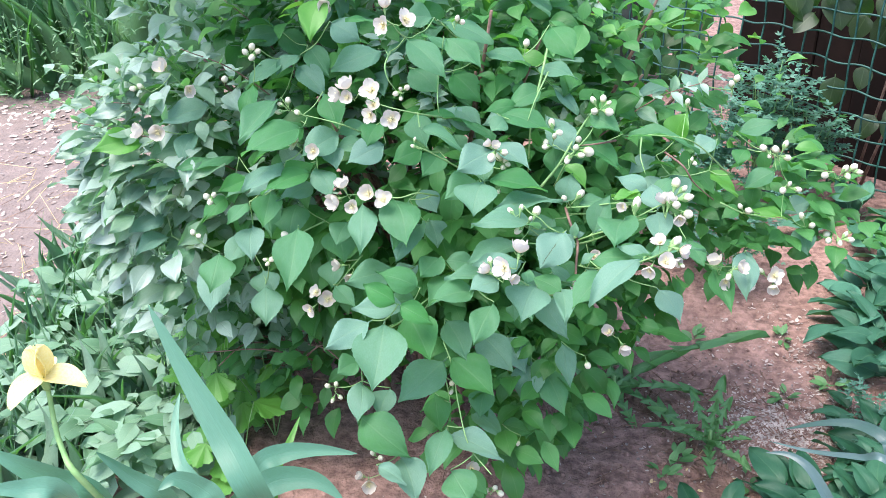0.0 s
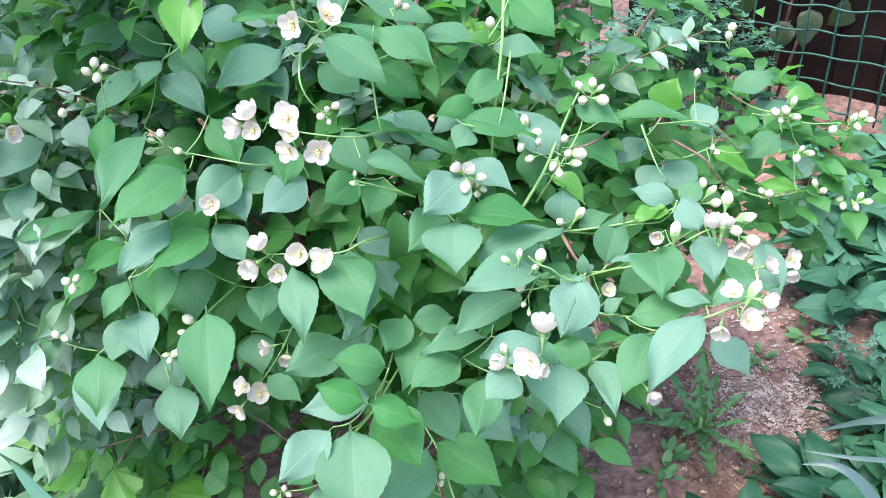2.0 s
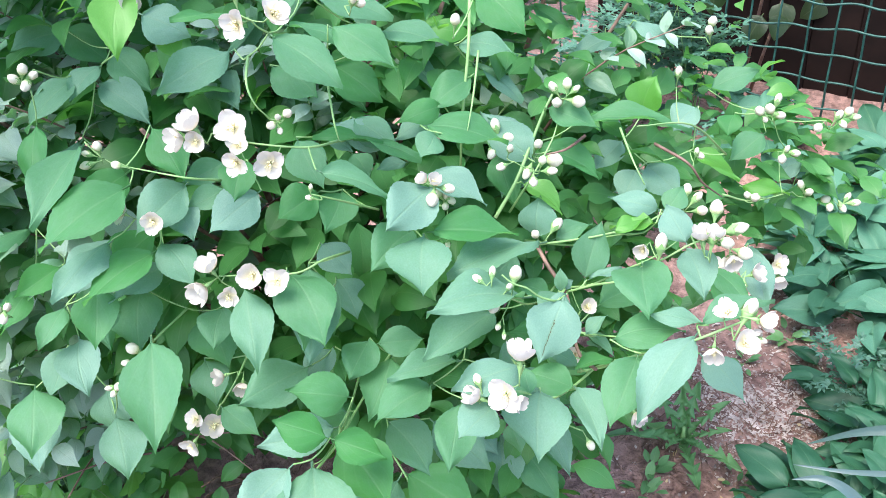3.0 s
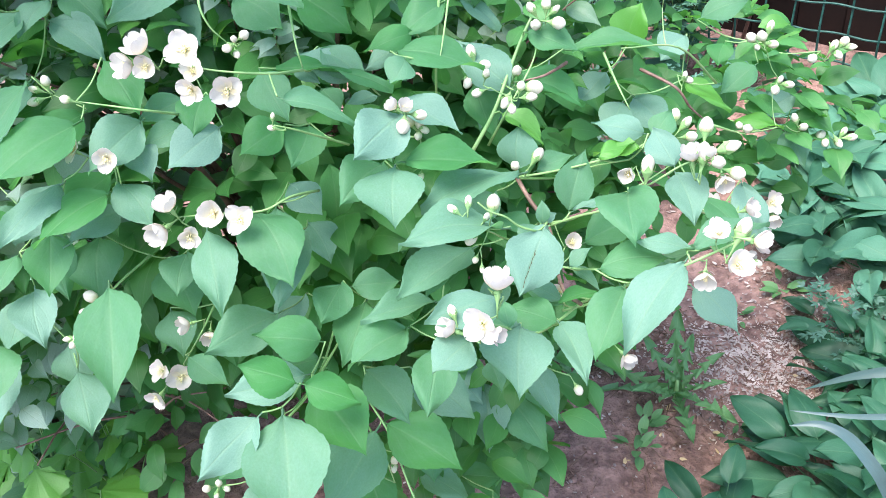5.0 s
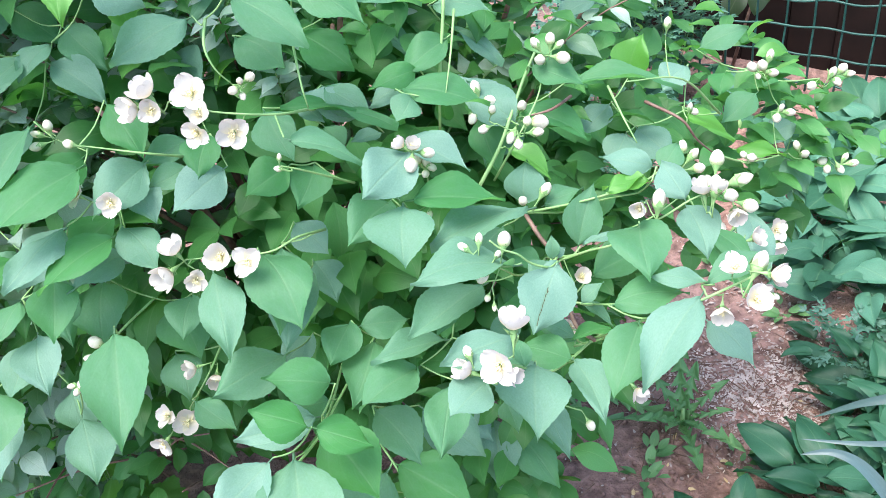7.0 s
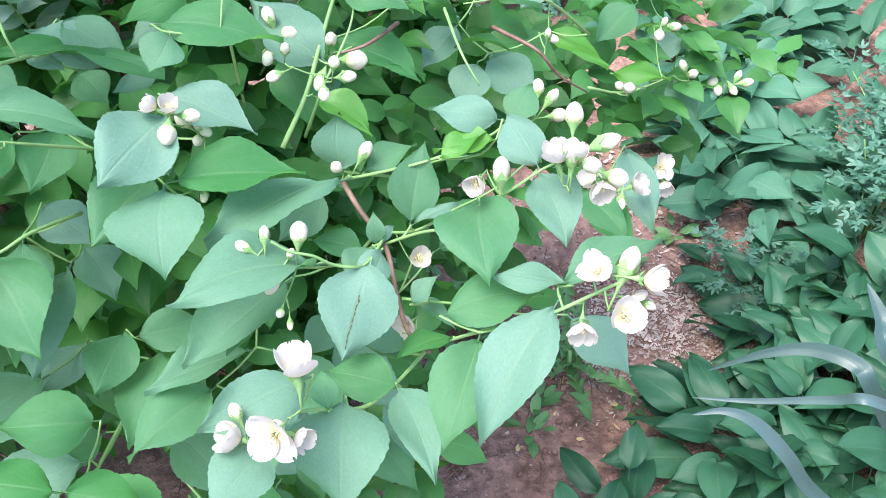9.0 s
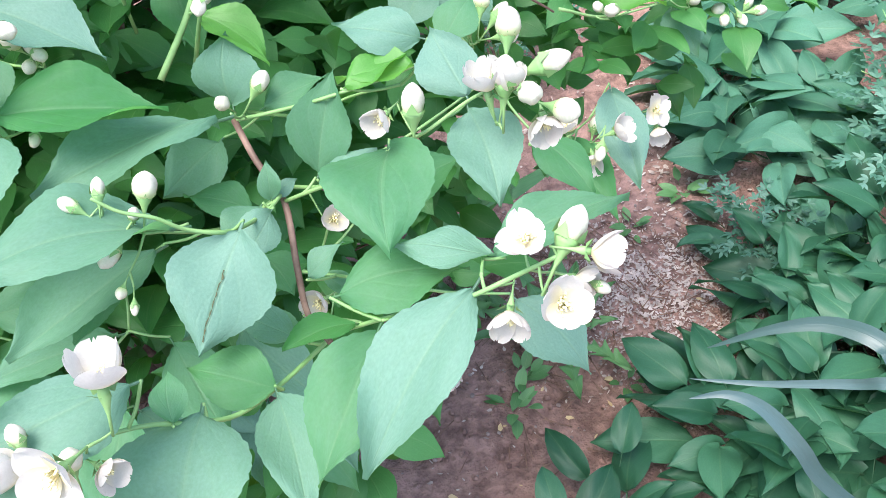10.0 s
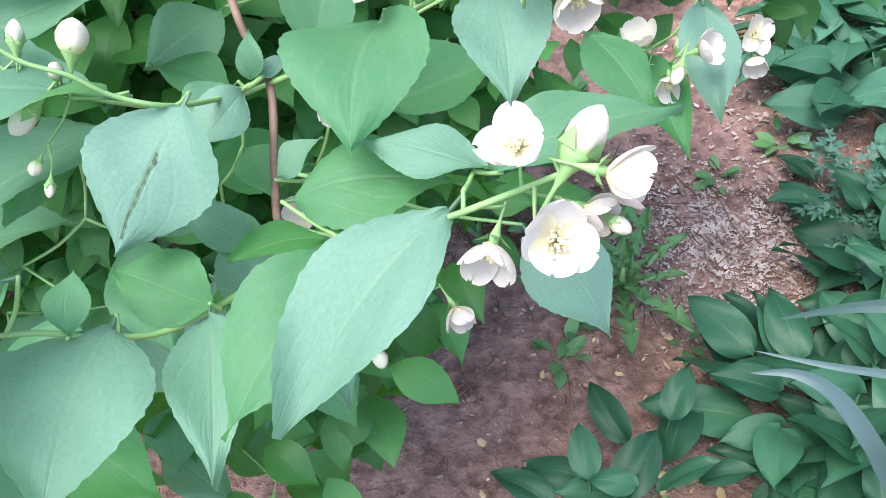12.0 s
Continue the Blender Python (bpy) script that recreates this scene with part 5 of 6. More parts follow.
# the path side takes the leaves with sky sheen in their colour
flank((-0.27, 1.62, 0.64), (0.35, 0.36, 0.36), 120, 71, (-0.8, -0.55, 0.25), 0.5, HERO_SHEEN)
flank((-0.35, 1.5, 0.52), (0.22, 0.22, 0.34), 70, 73, (-0.6, -0.7, 0.3), 0.55, HERO_SHEEN)
flank((0.05, 1.74, 0.84), (0.44, 0.3, 0.18), 40, 72, (0.1, -0.9, 0.35), 0.5)


# young shoots with opposite leaves that rise out of the crown
def build_leafy_shoots():
    rng = random.Random(64)
    for k in range(34):
        a = Vector((rng.uniform(-0.5, 0.45), rng.uniform(1.42, 1.7), rng.uniform(0.62, 0.8)))
        out = Vector(((a.x - 0.05) * 0.5 + rng.gauss(0, 0.07), rng.uniform(-0.16, 0.0), rng.uniform(0.1, 0.2)))
        line = smooth_line([a, a + out * 0.55 + Vector((0, 0, 0.02)), a + out], 4)
        v, f = tube(line, [0.0017 - 0.001 * i / (len(line) - 1) for i in range(len(line))], 5)
        shoot = part("shoot", mesh_of("shoot", v, f, STEM_GREEN if k % 3 else STEM_BROWN), shrub, "slender leafy shoot")
        heap = Heap()
        for i in range(2, len(line)):
            d = (line[i] - line[i - 1]).normalized()
            across = d.cross(Vector((0, 0, 1))).normalized()
            if i % 2:
                across = (across + d.cross(across)).normalized()
            for sign in (1, -1):
                way = across * sign + d * 0.5 + Vector((0, 0, rng.uniform(-0.35, 0.1)))
                le = rng.uniform(0.028, 0.055) * (1.15 - 0.06 * i)
                heap.add(rng.choice(LEAF_LOW), frame_from(line[i], way, (rng.gauss(0, 0.2), rng.gauss(-0.1, 0.2), 1), rng.uniform(-25, 25)) @ Matrix.Diagonal((le * rng.uniform(0.45, 0.6), le, le, 1)))
        tagged(part("shoot_leaves", heap.mesh("shoot_leaves", FOLIAGE_YOUNG if k % 5 == 0 else FOLIAGE_SHEEN), shoot), kind="stuff")


build_leafy_shoots()


# ---- broad-leaved comfrey-like clumps ----
COMFREY_LEAVES = [mesh_of("leaf", *leaf_shape(14, 8, fo, cu, wa, 0.0, 0.6, 0.8, tw, seed=20 + i, stalk=0.25)[:2], COMFREY,
                          leaf_shape(14, 8, fo, cu, wa, 0.0, 0.6, 0.8, tw, seed=20 + i, stalk=0.25)[2])
                  for i, (fo, cu, wa, tw) in enumerate([(0.2, 0.25, 0.05, 0.2), (0.1, 0.4, 0.06, -0.3), (0.3, 0.3, 0.05, 0.3), (0.05, 0.5, 0.06, 0.1)])]


PALE_LEAVES = [me.copy() for me in COMFREY_LEAVES]
for me in PALE_LEAVES:
    me.materials[0] = COMFREY_PALE


def clump(x, y, count, length, height, seed, spread=0.05, label="dark green broad-leaved clump of comfrey on the soil", leaves=COMFREY_LEAVES):
    rng = random.Random(seed)
    z = ground_height(x, y)
    ob = thing("comfrey_plant", label, "plant", "comfrey clumps", m=Matrix.Translation((x, y, z)))
    for k in range(count):
        a = k * 2.4 + rng.uniform(-0.4, 0.4)
        tier = k / count
        lift = 0.15 + 0.85 * tier
        start = Vector((math.cos(a) * spread * rng.random(), math.sin(a) * spread * rng.random(), 0.01 + height * 0.45 * tier))
        way = Vector((math.cos(a), math.sin(a), rng.uniform(0.15, 0.4) + 0.9 * lift * height / 0.3))
        le = length * rng.uniform(0.85, 1.3) * (1.05 - 0.35 * tier)
        base = start + way.normalized() * le * 0.3
        m = frame_from(base, way, (0, 0, 1), rng.uniform(-38, 38)) @ Matrix.Diagonal((le * rng.uniform(0.48, 0.62), le, le, 1))
        part("leaf", rng.choice(leaves), ob, m=m)
    v, f = tube([Vector((0, 0, -0.02)), Vector((0, 0.004, height * 0.15))], [0.009, 0.004])
    part("crown", mesh_of("crown", v, f, STEM_GREEN), ob)


for i, (x, y, c, le, h) in enumerate([(1.02, 1.5, 6, 0.08, 0.1), (1.1, 1.48, 9, 0.09, 0.13), (1.2, 1.5, 14, 0.11, 0.2), (1.16, 1.4, 14, 0.11, 0.2), (1.02, 1.6, 4, 0.06, 0.06), (1.05, 1.36, 14, 0.11, 0.2), (0.82, 1.27, 15, 0.1, 0.16), (0.90, 1.14, 18, 0.11, 0.2), (0.93, 1.26, 18, 0.11, 0.22), (1.04, 1.16, 17, 0.12, 0.22), (1.06, 1.29, 16, 0.12, 0.2),
                                      (0.55, 1.15, 9, 0.075, 0.12), (0.84, 1.06, 10, 0.09, 0.13), (0.98, 1.02, 12, 0.1, 0.17), (1.18, 1.18, 14, 0.13, 0.2), (0.64, 1.19, 10, 0.08, 0.13), (1.11, 1.04, 12, 0.11, 0.18), (0.98, 1.40, 10, 0.09, 0.13), (1.20, 1.34, 14, 0.12, 0.2),
                                      (1.1, 1.85, 15, 0.11, 0.15), (1.15, 1.76, 14, 0.11, 0.13), (1.12, 2.02, 15, 0.12, 0.17), (1.23, 2.09, 16, 0.13, 0.18), (1.19, 2.5, 12, 0.12, 0.16), (1.12, 2.66, 9, 0.11, 0.18), (1.44, 2.24, 16, 0.13, 0.2), (1.24, 1.82, 12, 0.12, 0.14), (1.14, 1.94, 12, 0.13, 0.14), (1.34, 1.76, 10, 0.11, 0.12), (1.32, 2.2, 14, 0.12, 0.18), (1.46, 2.28, 14, 0.13, 0.18), (1.56, 2.08, 12, 0.12, 0.16)]):
    if i < 19:
        clump(x, y, int(c * 1.35), le, h, 40 + i, 0.07)
    else:
        clump(x, y, c, le, h, 40 + i, label="grey-green broad-leaved clump of comfrey beside the litter", leaves=PALE_LEAVES)


# ---- ferny bluish plants ----
LEAFLET = leaf_shape(3, 2, 0.1, 0.1, 0.0, 0.0, 0.6, 0.6, stalk=0)


def ferny(x, y, height, width, count, seed, label, grow=1.0):
    rng = random.Random(seed)
    ob = thing("feathery_plant", label, "plant", "feathery plants", m=Matrix.Translation((x, y, ground_height(x, y))))
    heap = Heap()
    for s in range(count):
        a = rng.uniform(0, 6.283)
        r = width * math.sqrt(rng.random())
        top = Vector((math.cos(a) * r, math.sin(a) * r, height * rng.uniform(0.55, 1.0) * (1 - 0.35 * r / width)))
        line = smooth_line([Vector((top.x * 0.15, top.y * 0.15, 0)), Vector((top.x * 0.5, top.y * 0.5, top.z * 0.6)), top], 4)
        v, f = tube(line, [0.0022 - 0.0013 * i / (len(line) - 1) for i in range(len(line))], 5)
        part("stem", mesh_of("stem", v, f, STEM_GREEN), ob)
        for t in (0.55, 0.8, 1.0):
            p = line[int(t * (len(line) - 1))]
            for b in range(3):
                w = Vector((rng.gauss(0, 1), rng.gauss(0, 1), rng.uniform(-0.1, 0.7))).normalized()
                for g in range(7):
                    q = p + w * 0.012 * (g + 1)
                    side = w.cross(Vector((0, 0, 1))).normalized() * (1 if g % 2 else -1)
                    m = frame_from(q, w * 0.7 + side * (0.9 if g < 6 else 0), (0, 0, 1), rng.uniform(-30, 30))
                    k = grow * rng.uniform(0.013, 0.02)
                    for turn in (-42, 0, 42):
                        heap.add(LEAFLET, m @ pose(0, 0, 0, 0, 0, turn) @ Matrix.Diagonal((k * 0.3, k * (1 if turn == 0 else 0.8), k, 1)))
    tagged(part("foliage", heap.mesh("foliage", FERNY), ob), "bluish-green feathery leaflets", kind="stuff")


ferny(0.94, 2.74, 0.62, 0.1, 14, 1, "tall bluish-green feathery plant beside the wire fence", 1.4)
ferny(0.8, 2.62, 0.5, 0.16, 16, 2, "bluish-green feathery plant beside the wire fence", 1.4)
ferny(0.6, 2.4, 0.42, 0.2, 22, 6, "bluish-green feathery plant behind the shrub")
ferny(1.06, 2.68, 0.48, 0.1, 9, 8, "bluish-green feathery plant at the foot of the fence", 1.6)
ferny(0.78, 2.2, 0.34, 0.16, 14, 9, "bluish-green feathery plant behind the shrub")
ferny(1.28, 1.64, 0.25, 0.11, 9, 3, "low bluish-green feathery plant among the comfrey", 1.2)
ferny(1.03, 1.6, 0.07, 0.05, 4, 4, "small bluish-green feathery plant on bare soil", 1.0)
ferny(1.44, 1.8, 0.28, 0.13, 10, 5, "low bluish-green feathery plant near the fence", 1.2)
ferny(1.36, 1.5, 0.22, 0.12, 9, 7, "low bluish-green feathery plant behind the comfrey", 1.2)
ferny(1.58, 1.72, 0.28, 0.14, 9, 10, "low bluish-green feathery plant among grass", 1.2)


# ---- lobed weeds ----
def lobed_leaf_mesh(seed):
    """A long leaf cut into backward-pointing lobes, with a broad end lobe."""
    rng = random.Random(seed)
    rows, verts, uvs, faces = 48, [], [], []
    size = [rng.uniform(0.65, 1.1) for _ in range(8)]
    for i in range(rows + 1):
        s = i / rows
        env = 0.5 * (s ** 0.8) * (1 - s) ** 0.5 * 2.0
        for j in range(5):
            u = j / 2 - 1
            q = s * 6.3 + (0.12 if u > 0 else 0.0)
            part_of = q % 1
            lobe = 0.16 + 0.84 * size[int(q)] * (part_of / 0.3 if part_of < 0.3 else ((1 - part_of) / 0.7) ** 1.3)
            if s > 0.8:
                lobe = max(lobe, 0.7)
            h = max(0.015, env * lobe)
            verts.append((u * h, s - 0.25 * h * abs(u), 0.2 * abs(u) * h - 0.35 * s * s + 0.03 * math.sin(11 * s + 3 * u + seed)))
            uvs.append((0.5 + 0.5 * u, s))
    for i in range(rows):
        for j in range(4):
            faces.append((i * 5 + j, i * 5 + j + 1, (i + 1) * 5 + j + 1, (i + 1) * 5 + j))
    return mesh_of("leaf", verts, faces, SOWTHISTLE, uvs)


LOBED = [lobed_leaf_mesh(k) for k in range(3)]


def thistle(x, y, leaves, label):
    """leaves: heading in degrees, length, rise."""
    ob = thing("sow_thistle", label, "plant", "sow thistles", m=Matrix.Translation((x, y, ground_height(x, y))))
    for k, (a, le, rise) in enumerate(leaves):
        way = Vector((math.cos(radians(a)), math.sin(radians(a)), rise))
        part("leaf", LOBED[k % 3], ob, m=frame_from((0, 0, 0.012), way, (0, 0, 1), (k % 5 - 2) * 9) @ Matrix.Diagonal((le * (0.36 if le < 0.25 else 0.22), le, le, 1)))
    v, f = tube([Vector((0, 0, -0.02)), Vector((0, 0, 0.05))], [0.008, 0.003])
    part("crown", mesh_of("crown", v, f, STEM_GREEN), ob)


thistle(0.46, 1.68, [(25, 0.37, 0.62), (8, 0.2, 0.25), (-28, 0.17, 0.2), (70, 0.2, 0.6), (-75, 0.13, 0.2), (150, 0.15, 0.3), (100, 0.2, 0.7), (-10, 0.15, 0.6)], "sow thistle rosette with jagged green leaves on bare soil")
thistle(0.66, 1.51, [(80, 0.15, 1.6), (20, 0.11, 1.2), (-60, 0.13, 0.7), (-100, 0.13, 0.6), (170, 0.14, 0.6), (200, 0.1, 1.2), (120, 0.12, 1.8), (-20, 0.09, 1.1), (50, 0.11, 2.0), (-140, 0.09, 1.4), (150, 0.15, 0.45), (-80, 0.09, 1.6)], "bright green jagged sow thistle on bare soil")


# ---- bright weeds with palm-shaped leaves at the foot of the shrub ----
def palm_leaf_mesh(material):
    verts, uvs, faces = [(0, 0.02, 0)], [(0.5, 0.0)], []
    k = 36
    for i in range(k + 1):
        a = radians(-150 + 300 * i / k)
        r = 0.5 * (0.62 + 0.38 * abs(math.cos(a * 2.4)) ** 0.8) * (1.0 - 0.2 * abs(a) / 2.6) * (1.05 if i % 2 else 0.97)
        x, y = math.sin(a) * r, 0.42 + math.cos(a) * r
        verts.append((x, y, 0.1 * math.cos(a * 4.8) * r - 0.25 * r * r))
        uvs.append((0.5 + x, max(0.0, y)))
    faces = [(0, i, i + 1) for i in range(1, k + 1)]
    return mesh_of("leaf", verts, faces, material, uvs)


def palm_weed(x, y, height, count, seed):
    rng = random.Random(seed)
    ob = thing("currant_seedling", "bright green seedling with lobed leaves under the shrub", "plant", "lobed seedlings", m=Matrix.Translation((x, y, ground_height(x, y))))
    for k in range(count):
        p = Vector((rng.gauss(0, 0.045), rng.gauss(0, 0.045), height * (0.3 + 0.7 * (k + 1) / count)))
        part("stem", stem_mesh("stem", [(0, 0, -0.01), p * 0.6 + Vector((0, 0, 0.01)), p], 0.0016, 0.0009, STEM_GREEN, 5, 3), ob)
        le = rng.uniform(0.06, 0.09)
        m = frame_from(p, (p.x * 8 + rng.gauss(0, 0.3), p.y * 8 - 0.5, rng.uniform(-0.4, 0.1)), (-0.1, -0.4, 1), rng.uniform(-25, 25))
        part("leaf", PALM, ob, m=m @ Matrix.Diagonal((le, le, le, 1)))


PALM = palm_leaf_mesh(LEAF_YOUNG)
for i, (x, y, h, c) in enumerate([(-0.36, 1.36, 0.3, 9), (-0.42, 1.46, 0.34, 9), (-0.3, 1.44, 0.22, 7), (-0.5, 1.55, 0.3, 7), (-0.33, 1.28, 0.2, 6)]):
    palm_weed(x, y, h, c, 80 + i)


# ---- small weeds, grass and litter ----
def small_weeds(label, spots, seed, size=0.03, count=10, material=WEED):
    rng = random.Random(seed)
    for x, y in spots:
        ob = thing("small_weed", label, "plant", "small weeds", m=Matrix.Translation((x, y, ground_height(x, y))))
        heap = Heap()
        for k in range(count):
            a = rng.uniform(0, 6.283)
            st = Vector((math.cos(a), math.sin(a), rng.uniform(0.2, 1.2)))
            le = size * rng.uniform(0.7, 1.4)
            heap.add(leaf_shape(4, 2, 0.15, 0.3, 0.02, 0, 0.6, 0.7, stalk=0.3), frame_from(st.normalized() * size * rng.uniform(0.2, 1.2), st, (0, 0, 1), rng.uniform(-30, 30)) @ Matrix.Diagonal((le * 0.5, le, le, 1)))
        part("leaves", heap.mesh("leaves", material), ob)


small_weeds("tiny green seedling on bare soil", [(0.58, 1.45), (0.56, 1.41), (0.86, 1.72), (0.89, 1.94), (0.97, 1.76), (0.67, 1.93), (0.73, 1.42)], 3, 0.026, 9, SOWTHISTLE)


def ragged_spot(rng, x0, x1, y0, y1, seed):
    """A place in a patch with an uneven, rounded outline."""
    while True:
        u, v = rng.uniform(-1.12, 1.12), rng.uniform(-1.12, 1.12)
        x, y = (x0 + x1) / 2 + u * (x1 - x0) / 2, (y0 + y1) / 2 + v * (y1 - y0) / 2
        if u ** 4 + v ** 4 < 0.85 + 1.3 * noise.noise(Vector((x * 2.2, y * 2.2, seed))):
            return x, y


def grass_patch(name, label, x0, x1, y0, y1, count, height, width, seed, lean=0.5, material=GRASS):
    rng = random.Random(seed)
    heap = Heap()
    shapes = [blade_shape(6, a, 0.3, 0.3) for a in (0.2, 0.5, 0.8)]
    for _ in range(count):
        x, y = ragged_spot(rng, x0, x1, y0, y1, seed)
        way = Vector((rng.gauss(0, lean), rng.gauss(0, lean), 1))
        le = height * rng.uniform(0.5, 1.2)
        face = Vector((way.x, way.y, 0.15)) if way.xy.length > 0.05 else Vector((1, 0, 0))
        m = frame_from((x, y, ground_height(x, y) - 0.01), way, face, rng.uniform(-40, 40))
        heap.add(rng.choice(shapes), m @ Matrix.Diagonal((width * rng.uniform(0.6, 1.3), le, le, 1)))
    tagged(new(name, heap.mesh(name, material)), label, "grass", kind="stuff")


def herb_patch(name, label, x0, x1, y0, y1, count, height, size, seed, material=WEED, upward=0.8, aspect=0.6):
    rng = random.Random(seed)
    heap = Heap()
    shapes = [leaf_shape(5, 4, 0.15, c, 0.03, 0.03, 0.5, 0.9, stalk=0.4) for c in (0.15, 0.35)]
    for _ in range(count):
        x, y = ragged_spot(rng, x0, x1, y0, y1, seed)
        a = rng.uniform(0, 6.283)
        way = Vector((math.cos(a), math.sin(a), rng.uniform(-0.3, upward)))
        le = size * rng.uniform(0.45, 1.5)
        m = frame_from((x, y, ground_height(x, y) + height * rng.random() ** 1.3), way, (0, -0.2, 1), rng.uniform(-30, 30))
        heap.add(rng.choice(shapes), m @ Matrix.Diagonal((le * aspect, le, le, 1)))
    tagged(new(name, heap.mesh(name, material)), label, "weeds", kind="stuff")


grass_patch("tall_grass", "tall green grass beyond the path", -4.8, -1.1, 3.6, 6.6, 3200, 0.6, 0.015, 11, 0.8)
grass_patch("tall_grass", "green grass along the far side of the path", -5.2, -2.7, 0.4, 5.2, 2200, 0.5, 0.015, 18, 0.8)
grass_patch("tall_grass", "green grass behind the shrub", -1.4, 0.6, 3.2, 5.0, 900, 0.6, 0.016, 12)
herb_patch("meadow_herbs", "feathery green meadow herbs beyond the path", -3.6, -1.5, 3.45, 4.4, 3200, 0.35, 0.036, 13, GRASS, 1.4, 0.22)
grass_patch("grass", "long green grass beside the path", -1.12, -0.5, 1.15, 2.7, 1300, 0.26, 0.008, 14, 1.4, WEED)
herb_patch("ground_weeds", "pale green ground weeds beside the path", -1.08, -0.42, 1.2, 2.7, 1300, 0.18, 0.07, 15, aspect=0.5)
herb_patch("ground_weeds", "pale green ground weeds at the foot of the shrub", -0.62, -0.3, 1.2, 1.9, 380, 0.18, 0.055, 16, aspect=0.5)


def build_litter():
    rng = random.Random(21)
    flake = (np.array([(-0.3, 0.02, 0), (0.12, -0.1, 0.03), (0.42, 0.3, 0.0), (0.2, 0.75, 0.08), (0.02, 1.1, 0.02), (-0.36, 0.6, 0.05), (0, 0.45, 0.2)]), [(i, (i + 1) % 6, 6) for i in range(6)], np.full((7, 2), 0.5))
    straw = (np.array([(-0.5, 0, 0), (0.5, 0, 0), (0.5, 1, 0.02), (-0.5, 1, 0.02), (0, 0, 1.0), (0, 1, 1.0)]), [(0, 1, 4), (1, 2, 5, 4), (2, 3, 5), (3, 0, 4, 5)], np.full((6, 2), 0.5))
    for name, label, shape, material, spots in (
        ("wood_chips", "pale dry chips and plant litter on the soil", flake, CHIP, [(0.84, 1.58, 0.16, 0.14, 3600, 0.0062), (0.98, 1.9, 0.2, 0.2, 500, 0.01), (0.6, 1.55, 0.5, 0.45, 420, 0.006), (-1.5, 2.6, 0.6, 1.2, 700, 0.02), (-1.9, 3.4, 0.5, 0.6, 400, 0.03)]),
        ("dry_leaf_bits", "small dry yellowish leaf bits on the soil", flake, STRAW, [(0.55, 1.4, 0.35, 0.3, 34, 0.012), (0.85, 1.2, 0.25, 0.25, 40, 0.016)]),
        ("dry_straws", "pale dry straws lying among the weeds", straw, STRAW, [(-0.85, 1.9, 0.4, 0.7, 260, 0.13), (-1.3, 2.6, 0.5, 0.7, 160, 0.16)]),
        ("dry_stalks", "dry brown stalks and needles lying on the soil", straw, TWIGLET, [(0.5, 1.65, 0.3, 0.16, 420, 0.05), (0.8, 1.55, 0.2, 0.16, 160, 0.035), (0.4, 1.5, 0.7, 0.5, 420, 0.035), (-1.2, 2.2, 0.6, 0.9, 300, 0.07)]),
    ):
        heap = Heap()
        for x, y, rx, ry, count, size in spots:
            for _ in range(count):
                px, py = rng.gauss(x, rx * 0.6), rng.gauss(y, ry * 0.6)
                k = size * rng.uniform(0.4, 1.4)
                m = pose(px, py, ground_height(px, py) + 0.003, rng.gauss(0, 14), rng.gauss(0, 14), rng.uniform(0, 360))
                heap.add(shape, m @ (Matrix.Diagonal((k * rng.uniform(0.4, 0.9), k, k * 0.6, 1)) if shape is flake else Matrix.Diagonal((0.0018, k, 0.0018, 1))))
        tagged(new(name, heap.mesh(name, material)), label, "litter", kind="stuff")
    heap = Heap()
    bm = bmesh.new()
    bmesh.ops.create_icosphere(bm, subdivisions=1, radius=0.5)
    ball = (np.array([tuple(v.co) for v in bm.verts]), [tuple(v.index for v in f.verts) for f in bm.faces], np.full((len(bm.verts), 2), 0.5))
    bm.free()
    for _ in range(220):
        px, py = rng.gauss(0.75, 0.3), rng.gauss(1.6, 0.25)
        k = rng.uniform(0.003, 0.009)
        heap.add(ball, pose(px, py, ground_height(px, py) + 0.002, 0, 0, rng.uniform(0, 360)) @ Matrix.Diagonal((k, k * rng.uniform(0.6, 1), k * 0.6, 1)))
    tagged(new("pebbles", heap.mesh("pebbles", PEBBLE)), "small pale pebbles scattered on the soil", "pebbles", kind="stuff")
    heap = Heap()
    for _ in range(900):
        px, py = rng.gauss(0.55, 0.32), rng.gauss(1.45, 0.3)
        k = 0.004 + 0.012 * rng.random() ** 3
        heap.add(ball, pose(px, py, ground_height(px, py) + k * 0.15, rng.uniform(0, 360), rng.uniform(0, 360), rng.uniform(0, 360)) @ Matrix.Diagonal((k, k * rng.uniform(0.6, 1), k * rng.uniform(0.5, 0.8), 1)))
    tagged(new("soil_crumbs", heap.mesh("soil_crumbs", SOIL)), "loose reddish-brown crumbs of soil", "soil", kind="stuff")


build_litter()

# ---- irises ----
def strap(ob, points, width, up, material, label=""):
    """A long leaf from its tip, the first point, to its foot, with a shallow keel."""
    line = smooth_line(points, 6)
    n = len(line) - 1
    verts, uvs, faces = [], [], []
    for i, p in enumerate(line):
        d = (line[min(i + 1, n)] - line[max(i - 1, 0)]).normalized()
        side = d.cross(Vector(up)).normalized()
        face = side.cross(d)
        h = 0.5 * width * min(1.0, 0.03 + 1.25 * (i / n / 0.62) ** 0.7 if i / n < 0.45 else 1.0)
        for j in range(5):
            u = j / 2 - 1
            verts.append(p + side * u * h + face * (abs(u) * h * 0.25))
            uvs.append((0.5 + 0.5 * u, i / n))
    for i in range(n):
        for j in range(4):
            faces.append((i * 5 + j, i * 5 + j + 1, (i + 1) * 5 + j + 1, (i + 1) * 5 + j))
    part("leaf", mesh_of("leaf", verts, faces, material, uvs), ob, label)


